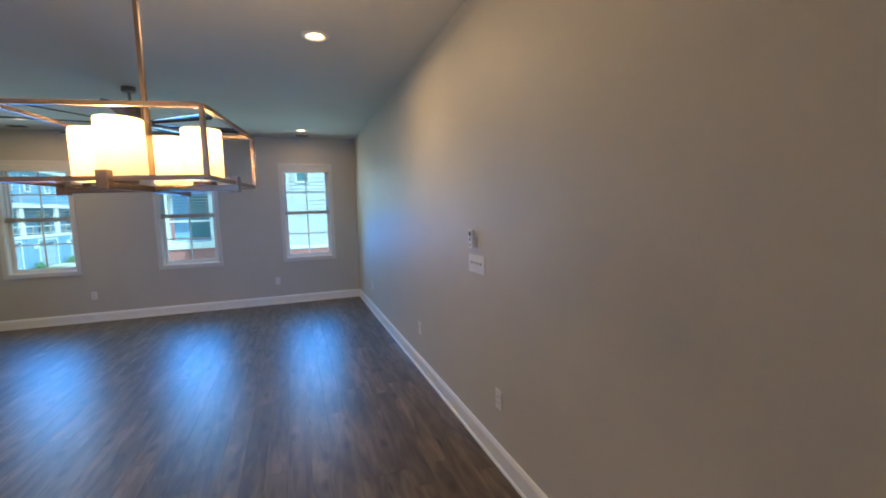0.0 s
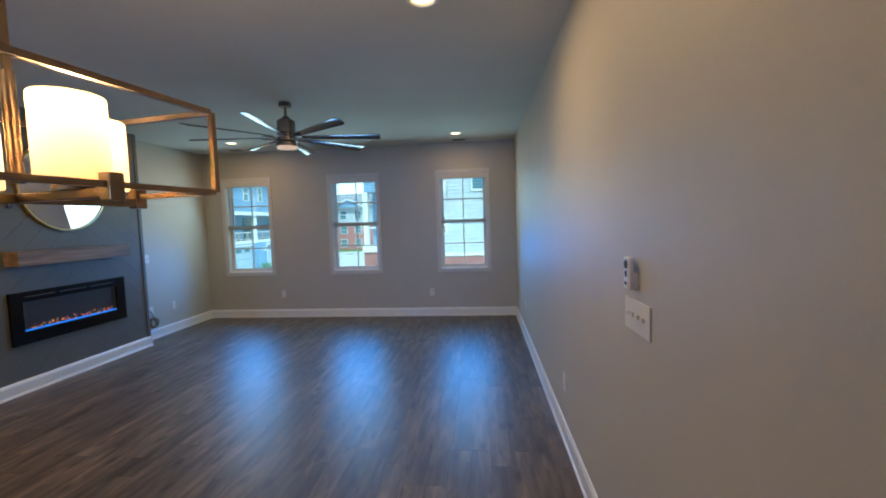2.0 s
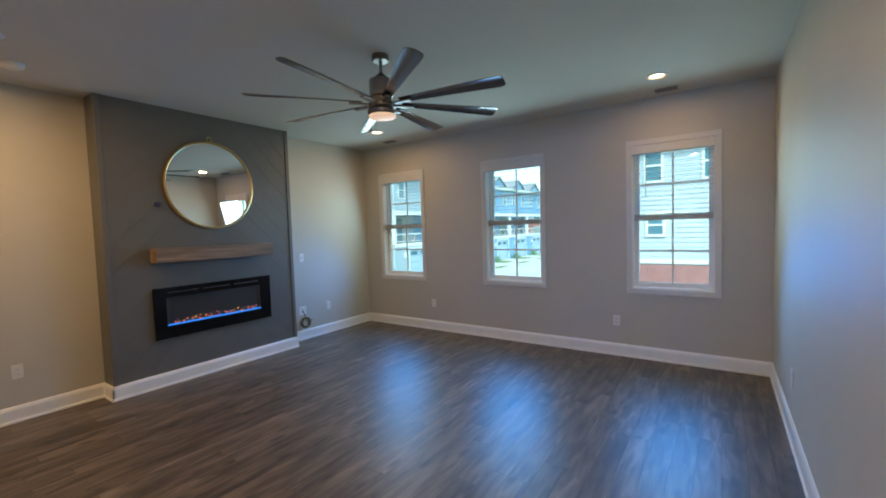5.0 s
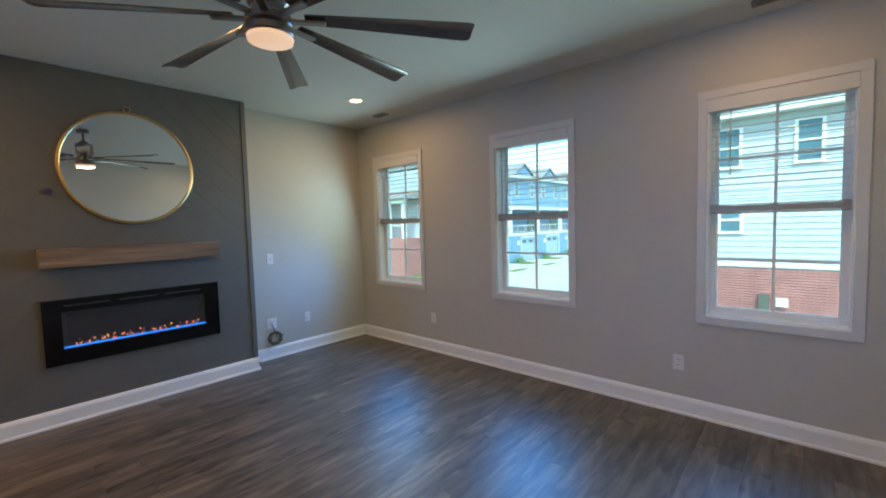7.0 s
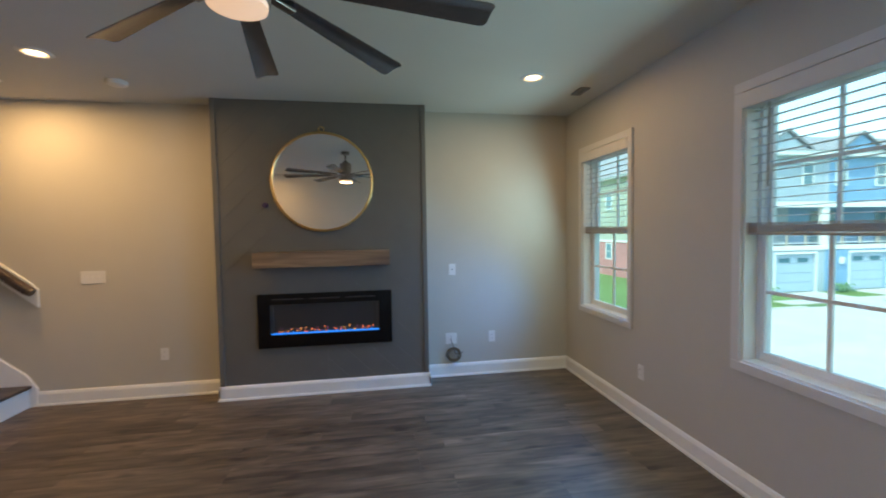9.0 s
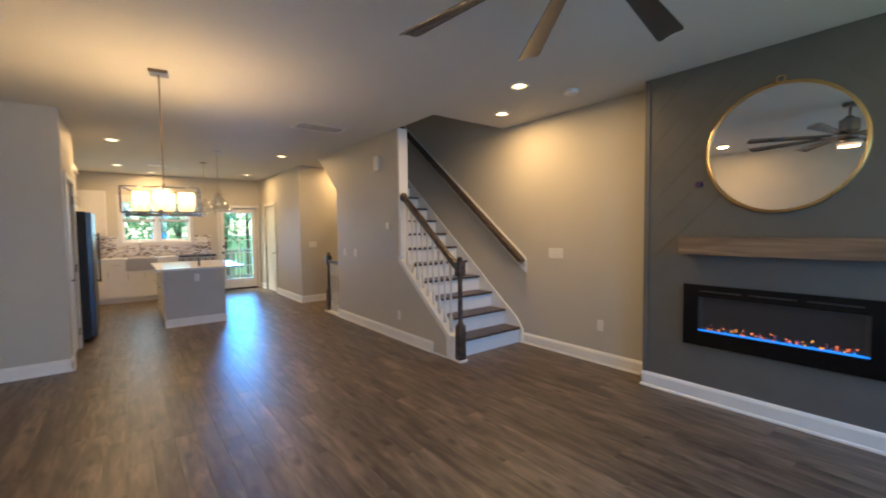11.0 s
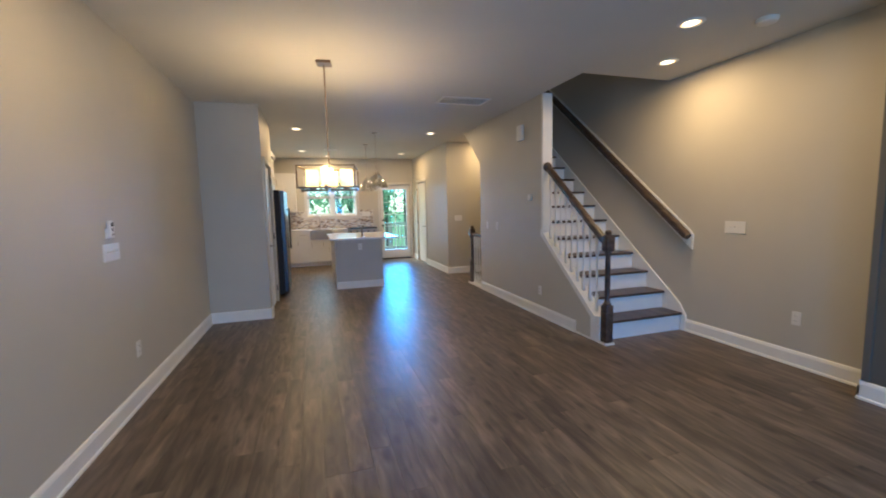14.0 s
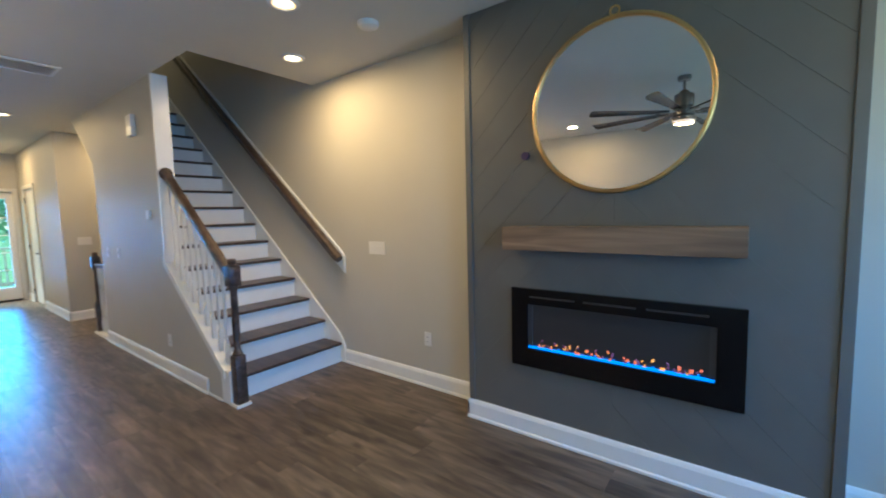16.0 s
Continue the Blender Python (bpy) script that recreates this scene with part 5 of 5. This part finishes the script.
# white house with a brick base, across the lane
ha = thing("house", (4, 21, GROUND), "white sided house on a red brick base across the lane", "house")
boxpart("wall", (-1.05, 12, 18.03, 26, GROUND, 5.7), M_SIDEW, ha)
siding(-0.95, 12, 18.03, 0.2, 5.6, M_SIDEW, ha, 0.15)
boxpart("corner_trim", (-1.07, -0.93, 17.98, 18.03, 0.2, 5.6), M_WHITE, ha)
boxpart("band_trim", (-1.1, 12, 17.95, 18.03, 0.12, 0.22), M_WHITE, ha)
for x, z0, w, h in ((-0.40, 2.75, 0.42, 0.95), (1.18, 2.75, 0.42, 0.95), (-0.36, 1.05, 0.42, 0.60), (3.4, 2.75, 0.42, 0.95)):
    far_window(x, z0, w, h, 18.03, ha)
boxpart("soffit", (-1.5, 12.4, 17.45, 18.03, 5.6, 5.7), M_WHITE, ha)
boxpart("eave_fascia", (-1.5, 12.4, 17.42, 17.45, 5.52, 5.75), M_WHITE, ha)
bm = bmesh.new()
prism(bm, [(17.4, 5.7), (26.5, 5.7), (22, 8.4)], -1.5, 12.4)
part("roof", bm, M_ROOF, ha)
gable(ha, -1.0, 5.4, 4.1, 5.75, 17.85, 21, 0.2, M_SIDEW)
boxpart("pent_fascia", (-1.2, 5.6, 17.66, 18.02, 3.96, 4.09), M_WHITE, ha)
meter = thing("utility_meter", (0.35, 18, -0.6), "grey utility meter box fixed to the brick base", "meter")
boxpart("box", (0.28, 0.50, 17.80, 17.98, -1.1, -0.55), M_SSTEEL, meter)
boxpart("pipe", (0.34, 0.40, 17.86, 17.92, GROUND, -1.1), M_SSTEEL, meter)
boxpart("side_box", (0.62, 0.86, 17.86, 17.98, -0.85, -0.65), M_WHITE, meter)
# bricks of its base, one by one
rng = random.Random(3)
row, z = 0, -1.55
verts, faces = [], []
while z < 0.08:
    x = -1.0 + (0.103 if row % 2 else 0)
    while x < 4.2:
        k = len(verts)
        for vx in (x, x + 0.198):
            for vz in (z, z + 0.060):
                verts += [(vx, 17.975, vz), (vx, 18.03, vz)]
        faces += [(k, k + 4, k + 6, k + 2), (k, k + 1, k + 5, k + 4), (k + 2, k + 6, k + 7, k + 3), (k, k + 2, k + 3, k + 1), (k + 4, k + 5, k + 7, k + 6)]
        x += 0.206
    row, z = row + 1, z + 0.068
me = bpy.data.meshes.new("brick_courses")
me.from_pydata(verts, [], faces)
me.materials.append(M_BRICK)
bo = new("brick_courses", me)
bo.parent, bo.matrix_parent_inverse = ha, Matrix.Translation(ha.matrix_basis.translation).inverted()
tagged(bo, "running bond of red bricks", kind="stuff")
boxpart("brick_base", [(4.2, 12, 17.97, 18.03, GROUND, 0.12), (-1.0, 4.2, 17.97, 18.03, GROUND, -1.56)], M_BRICK, ha)

# its set-back wing with a shaded porch
hw = thing("porch_wing", (-2.8, 24, GROUND), "set-back house wing with white columns before a dark blue porch", "house")
boxpart("brick_base", (-4.7, -1.06, 22.0, 25.9, GROUND, 0.05), M_BRICK, hw)
boxpart("band_trim", (-4.75, -1.06, 21.92, 25.9, 0.05, 0.36), M_WHITE, hw)
boxpart("wall", [(-4.6, -1.06, 23.6, 25.9, 0.36, 4.2), (-4.6, -1.06, 22.02, 23.6, 3.1, 4.2)], M_SIDEB, hw)
for x in (-4.55, -2.7, -1.25):
    boxpart("column", (x - 0.13, x + 0.13, 22.02, 22.28, 0.36, 3.1), M_WHITE, hw)
boxpart("porch_rail", [(-4.42, -2.83, 22.1, 22.16, 1.25, 1.33), (-2.57, -1.38, 22.1, 22.16, 1.25, 1.33)], M_WHITE, hw)
boxpart("porch_door", (-3.9, -2.9, 23.56, 23.6, 0.45, 2.5), M_DARKGLASS, hw)
bm = bmesh.new()
prism(bm, [(-5.0, 4.2), (-1.06, 5.7), (-1.06, 4.2)], 21.7, 26.2, "y")
part("roof", bm, M_ROOF, hw)
bm = bmesh.new()
prism(bm, [(-5.05, 4.12), (-1.06, 5.62), (-1.06, 5.85), (-5.05, 4.35)], 21.64, 21.7, "y")
part("fascia", bm, M_WHITE, hw)

# row of blue town houses with garages and balconies, built once facing -y and then turned to face the lane
def town_house(siding_paint):
    x0, x1, y, g = 0.0, TH_W, 0.0, GROUND
    hb = thing("town_house", (0, 0, g), "blue town house, pale garage door below a railed balcony", "house", "row of town houses")
    gx0, gx1, zd = 1.75, 4.45, -0.12
    boxpart("wall", [(x0, x1, y + 2.2, y + 9, g, 5.6), (x0, gx0, y, y + 2.2, g, 0.1), (gx1, x1, y, y + 2.2, g, 0.1), (gx0, gx1, y, y + 2.2, zd, 0.1), (x0, x1, y, y + 2.2, 2.75, 5.6)], siding_paint, hb)
    siding(x0 + 0.1, x1 - 0.1, y, 2.95, 5.4, siding_paint, hb, 0.2)
    siding(x0 + 0.1, gx0 - 0.12, y, g + 0.1, 0.08, siding_paint, hb, 0.2)
    bm = bmesh.new()
    for i in range(4):
        box(bm, gx0, gx1, y + 0.12, y + 0.18, g + 0.03 + 0.55 * i, g + 0.03 + 0.55 * i + 0.535, 0.01)
    door = part("garage_door", bm, M_GARAGE, hb)
    boxpart("door_light", [(gx0 + 0.35, gx0 + 1.1, y + 0.11, y + 0.12, -0.62, -0.36), (gx1 - 1.1, gx1 - 0.35, y + 0.11, y + 0.12, -0.62, -0.36)], M_DARKGLASS, door)
    boxpart("garage_trim", [(gx0 - 0.12, gx0, y - 0.03, y, g, 0.0), (gx1, gx1 + 0.12, y - 0.03, y, g, 0.0), (gx0, gx1, y - 0.03, y, zd, 0.0)], M_WHITE, hb)
    boxpart("wall_lamp", (gx0 - 0.75, gx0 - 0.55, y - 0.16, y - 0.031, -0.75, -0.35), M_WHITE, hb)
    boxpart("balcony_band", (x0, x1, y - 0.06, y, 0.1, 0.36), M_WHITE, hb)
    boxpart("balcony_floor", (x0, x1, y, y + 2.2, 0.1, 0.30), M_DECK, hb)
    for px in (x0 + 0.12, x1 - 0.12):
        boxpart("balcony_post", (px - 0.11, px + 0.11, y, y + 0.22, 0.36, 2.75), M_WHITE, hb)
    boxpart("balcony_beam", (x0, x1, y - 0.06, y, 2.55, 2.88), M_WHITE, hb)
    boxpart("balcony_rail", [(x0 + 0.23, x1 - 0.23, y + 0.03, y + 0.10, 1.02, 1.10), (x0 + 0.23, x1 - 0.23, y + 0.05, y + 0.08, 0.48, 0.53)], M_WHITE, hb)
    for i in range(3):
        px = x0 + TH_W * (i + 1) / 4
        boxpart("rail_post", (px - 0.05, px + 0.05, y + 0.03, y + 0.10, 0.36, 1.02), M_DECK, hb)
    boxpart("rail_wire", [(x0 + 0.23, x1 - 0.23, y + 0.06, y + 0.075, 0.62 + 0.13 * i, 0.632 + 0.13 * i) for i in range(3)], M_WHITE, hb)
    boxpart("balcony_door", (1.6, 3.5, y + 2.16, y + 2.2, 0.35, 2.4), M_DARKGLASS, hb)
    far_window(0.95, 3.85, 0.62, 1.2, y, hb)
    far_window(3.75, 3.85, 0.62, 1.2, y, hb)
    boxpart("corner_board", [(x0, x0 + 0.1, y - 0.035, y, 2.88, 5.4), (x1 - 0.1, x1, y - 0.035, y, 2.88, 5.4)], M_SIDEW, hb)
    boxpart("eave", (x0, x1, y - 0.45, y + 0.1, 5.45, 5.7), M_WHITE, hb)
    bm = bmesh.new()
    prism(bm, [(y - 0.5, 5.7), (y + 9.5, 5.7), (y + 4.5, 7.7)], x0, x1)
    part("roof", bm, M_ROOF, hb)
    bm = bmesh.new()
    prism(bm, [(0.6, 5.71), (3.9, 5.71), (2.25, 6.75)], y - 0.1, y + 3.0, "y")
    part("roof_gable", bm, siding_paint, hb)
    bm = bmesh.new()
    prism(bm, [(0.35, 5.62), (2.25, 6.82), (4.15, 5.62), (4.15, 5.76), (2.25, 6.96), (0.35, 5.76)], y - 0.25, y + 3.2, "y")
    part("gable_roof", bm, M_ROOF, hb)
    r3 = random.Random(540)
    vs, fs = [], []
    for i in range(120):
        p = Vector((0.8 + r3.gauss(0, 0.35), y - 0.45 + r3.gauss(0, 0.13), g + 0.02 + abs(r3.gauss(0.25, 0.16))))
        u = Vector((r3.uniform(-1, 1), r3.uniform(-1, 1), r3.uniform(0, 1))).normalized() * 0.1
        v = u.orthogonal() * 0.5
        k = len(vs)
        vs += [tuple(p - u), tuple(p + v), tuple(p + u), tuple(p - v)]
        fs.append((k, k + 1, k + 2, k + 3))
    bed = part("shrub", bmesh.new(), M_LEAF, hb)
    bed.data.from_pydata(vs, [], fs)
    return hb


def facing_lane(y):
    return Matrix.Translation((TH_X, y, GROUND)) @ Matrix.Rotation(radians(90), 4, "Z")


pale = town_house(M_SIDEP)
tagged(pale, "pale grey-blue end town house with a garage and balcony", "house", "row of town houses")
pale.matrix_basis = facing_lane(TH_Y[0])
blue = town_house(M_SIDEB)
blue.matrix_basis = facing_lane(TH_Y[1])
for y in TH_Y[2:]:
    copy_thing(blue, facing_lane(y))

# green-sided house on a brick base
hc = thing("house", (-33, 29, GROUND), "pale green lap-sided house on a red brick base", "house")
boxpart("wall", (-44, -24.4, 25.03, 33, 0.5, 5.6), M_SIDEG, hc)
siding(-44, -24.4, 25.03, 0.55, 5.5, M_SIDEG, hc)
boxpart("brick_base", (-44, -24.4, 25.0, 33, GROUND, 0.45), M_BRICK, hc)
boxpart("band_trim", (-44.1, -24.3, 24.92, 25.0, 0.42, 0.55), M_WHITE, hc)
for x in (-40, -36.5, -32.6, -30.2, -27.0):
    far_window(x, 3.1, 0.75, 1.3, 25.03, hc)
    far_window(x, -0.95, 0.75, 1.2, 25.03, hc)
boxpart("eave", (-44.4, -24.0, 24.6, 25.1, 5.4, 5.65), M_WHITE, hc)
bm = bmesh.new()
prism(bm, [(24.5, 5.6), (33.5, 5.6), (29, 8.4)], -44.4, -24.0)
part("roof", bm, M_ROOF, hc)
# its side porch with white columns
boxpart("porch_base", (-24.35, -20.6, 25.0, 29, GROUND, 0.45), M_BRICK, hc)
boxpart("porch_wall", (-24.35, -20.7, 26.6, 29, 0.45, 3.3), M_SIDEW, hc)
for x in (-24.1, -22.4, -20.8):
    boxpart("column", (x - 0.13, x + 0.13, 25.1, 25.36, 0.45, 3.0), M_WHITE, hc)
boxpart("porch_beam", (-24.35, -20.55, 25.05, 25.4, 3.0, 3.35), M_WHITE, hc)
boxpart("porch_rail", [(-23.97, -22.53, 25.18, 25.26, 1.35, 1.43), (-22.27, -20.93, 25.18, 25.26, 1.35, 1.43)], M_WHITE, hc)
bm = bmesh.new()
prism(bm, [(24.6, 3.35), (29.0, 3.35), (29.0, 4.7)], -24.35, -20.2)
part("porch_roof", bm, M_ROOF, hc)
# far building with a gable
hd = thing("apartment_building", (-22, 66, GROUND), "far red brick building with a white gabled top storey", "building")
boxpart("wall", (-34, -15.9, 62.03, 72, GROUND, 1.75), M_BRICK, hd)
boxpart("upper_wall", (-34, -15.9, 62.03, 72, 1.75, 4.0), M_SIDEW, hd)
for i in range(8):
    for z0 in (-1.9, 0.1, 2.3):
        far_window(-32.6 + 2.2 * i, z0, 0.9, 1.1, 62.03, hd)
boxpart("eave", (-34.4, -15.5, 61.5, 62.1, 3.9, 4.1), M_WHITE, hd)
bm = bmesh.new()
prism(bm, [(61.3, 4.1), (72.5, 4.1), (67, 6.4)], -34.4, -15.5)
part("roof", bm, M_ROOF, hd)
for gx in (-18.4, -24.6, -30.8):
    gable(hd, gx - 2.2, gx + 2.2, 4.05, 5.2, 61.3, 65, 0.2)


# deck behind the house
deck = thing("deck", (-1.0, -6.2, -0.2), "weathered timber deck with a railing behind the kitchen", "deck")
for i in range(18):
    boxpart("deck_board", (XL, XR, -5.12 - 0.145 * (i + 1), -5.12 - 0.145 * i - 0.008, -0.14, -0.11), M_DECK, deck)
for i in range(5):
    x = XL + 0.06 + i * (XR - XL - 0.12) / 4
    boxpart("deck_post", (x - 0.045, x + 0.045, -7.72, -7.63, GROUND, 0.86), M_DECK, deck)
boxpart("top_rail", (XL, XR, -7.75, -7.60, 0.86, 0.90), M_DECK, deck)
boxpart("lower_rail", (XL, XR, -7.70, -7.66, 0.0, 0.08), M_DECK, deck)
for i in range(44):
    x = XL + 0.1 + 0.114 * i
    boxpart("picket", (x - 0.017, x + 0.017, -7.69, -7.655, 0.08, 0.86), M_DECK, deck)


def tree(x, y, h, seed):
    r = random.Random(seed)
    ob = thing("tree", (x, y, GROUND), "leafy green tree with a grey-brown trunk, standing on the lawn", "tree", "trees behind the house")
    bm = bmesh.new()
    tube(bm, (x, y, GROUND), (x + 0.1, y, GROUND + h * 0.55), 0.16, 0.09, 10)
    tips = []
    for i in range(7):
        a = r.uniform(0, 6.28)
        p = Vector((x + 0.1, y, GROUND + h * r.uniform(0.25, 0.55)))
        q = p + Vector((math.cos(a) * r.uniform(0.8, 1.7), math.sin(a) * r.uniform(0.8, 1.7), h * r.uniform(0.12, 0.32)))
        tube(bm, p, q, 0.06, 0.02, 7)
        tips.append(q)
        tips.append((p + q) / 2)
    tips.append(Vector((x, y, GROUND + h * 0.8)))
    part("trunk", bm, M_BARK, ob)
    verts, faces = [], []
    for c in tips:
        for _ in range(130):
            p = c + Vector((r.gauss(0, 0.5), r.gauss(0, 0.5), r.gauss(0, 0.45)))
            u = Vector((r.uniform(-1, 1), r.uniform(-1, 1), r.uniform(-0.6, 0.6))).normalized() * r.uniform(0.07, 0.15)
            v = u.orthogonal().normalized() * u.length * 0.6
            k = len(verts)
            verts += [p - u, p + v, p + u, p - v]
            faces.append((k, k + 1, k + 2, k + 3))
    me = bpy.data.meshes.new("crown")
    me.from_pydata([tuple(v) for v in verts], [], faces)
    me.materials.append(M_LEAF)
    c = new("crown", me)
    c.parent, c.matrix_parent_inverse = ob, Matrix.Translation(ob.matrix_basis.translation).inverted()


for i, (x, y, h) in enumerate([(-5.5, -15, 8), (-3.0, -13.5, 7), (-0.9, -15.5, 8.5), (1.2, -13.8, 7.5), (3.4, -15.5, 8.5), (-8.5, -18, 10), (-1.8, -20, 11), (2.2, -20, 10), (6.0, -19, 10), (-5.2, -22, 11)]):
    tree(x * 1.4, y - 7, h * 1.1, 20 + i)

# ---- floor planks ----
PW, PL, GAP = 0.128, 1.22, 0.0005
me_p = {}
rng = random.Random(11)


def plank_mesh(w, l):
    key = (round(w, 3), round(l, 3))
    if key not in me_p:
        t = bmesh.new()
        w2, l2, b = w / 2 - GAP / 2, l / 2 - GAP / 2, 0.0004
        pts = [(-w2, -l2), (w2, -l2), (w2, l2), (-w2, l2)]
        pin = [(-w2 + b, -l2 + b), (w2 - b, -l2 + b), (w2 - b, l2 - b), (-w2 + b, l2 - b)]
        lo = [t.verts.new((x, y, -0.008)) for x, y in pts]
        md = [t.verts.new((x, y, -0.001)) for x, y in pts]
        hi = [t.verts.new((x, y, 0.0)) for x, y in pin]
        t.faces.new(hi)
        for i in range(4):
            j = (i + 1) % 4
            t.faces.new((lo[i], lo[j], md[j], md[i])), t.faces.new((md[i], md[j], hi[j], hi[i]))
        me = bpy.data.meshes.new("floor_plank")
        t.to_mesh(me)
        t.free()
        me.materials.append(M_FLOOR)
        me_p[key] = me
    return me_p[key]


floor = structure(thing("floor", (0, 0, 0)), "dark brown-grey wood-look planks laid lengthwise")
def lay(x0, x1, y0, y1, phase=0):
    """Planks along y over a rectangle; pieces are cut to whole 5 cm at the ends."""
    n = max(1, round((x1 - x0) / PW))
    w = (x1 - x0) / n
    for i in range(n):
        y = y0
        first = rng.choice((0.25, 0.45, 0.65, 0.85, 1.05, 1.22))
        while y < y1 - 0.02:
            l = min(first if y == y0 else PL, y1 - y)
            o = new("floor_plank", plank_mesh(w, l))
            o.location = (x0 + w * (i + 0.5), y + l / 2, 0)
            o.parent = floor
            y += l


lay(SX, XR, -0.6, YF)
lay(XL, SX, 2.97, YF)
# the farther kitchen planks, joined
verts, faces = [], []
for x0, x1, y0, y1 in ((SX, XR, YB, -0.6), (XL, SX, -1.83, -0.56)):
    n = round((x1 - x0) / PW)
    w = (x1 - x0) / n
    for i in range(n):
        y = y0
        first = rng.uniform(0.2, 1.2)
        while y < y1 - 0.02:
            l = min(first if y == y0 else PL, y1 - y)
            k = len(verts)
            a, b, c, d = x0 + w * i + GAP, x0 + w * (i + 1) - GAP, y + GAP, y + l - GAP
            verts += [(a, c, 0), (b, c, 0), (b, d, 0), (a, d, 0)]
            faces.append((k, k + 1, k + 2, k + 3))
            y += l
me = bpy.data.meshes.new("kitchen_planks")
me.from_pydata(verts, [], faces)
M_FLOOR2 = M_FLOOR.copy()
M_FLOOR2.name = "plank_vinyl_joined"
nt = M_FLOOR2.node_tree
geo = nt.nodes.new("ShaderNodeNewGeometry")
for n in [n for n in nt.nodes if n.type == "OBJECT_INFO"]:
    for l in list(n.outputs["Random"].links):
        nt.links.new(geo.outputs["Random Per Island"], l.to_socket)
me.materials.append(M_FLOOR2)
kp = new("kitchen_planks", me)
kp.parent = floor
tagged(kp, "dark planks of the kitchen floor", kind="stuff")
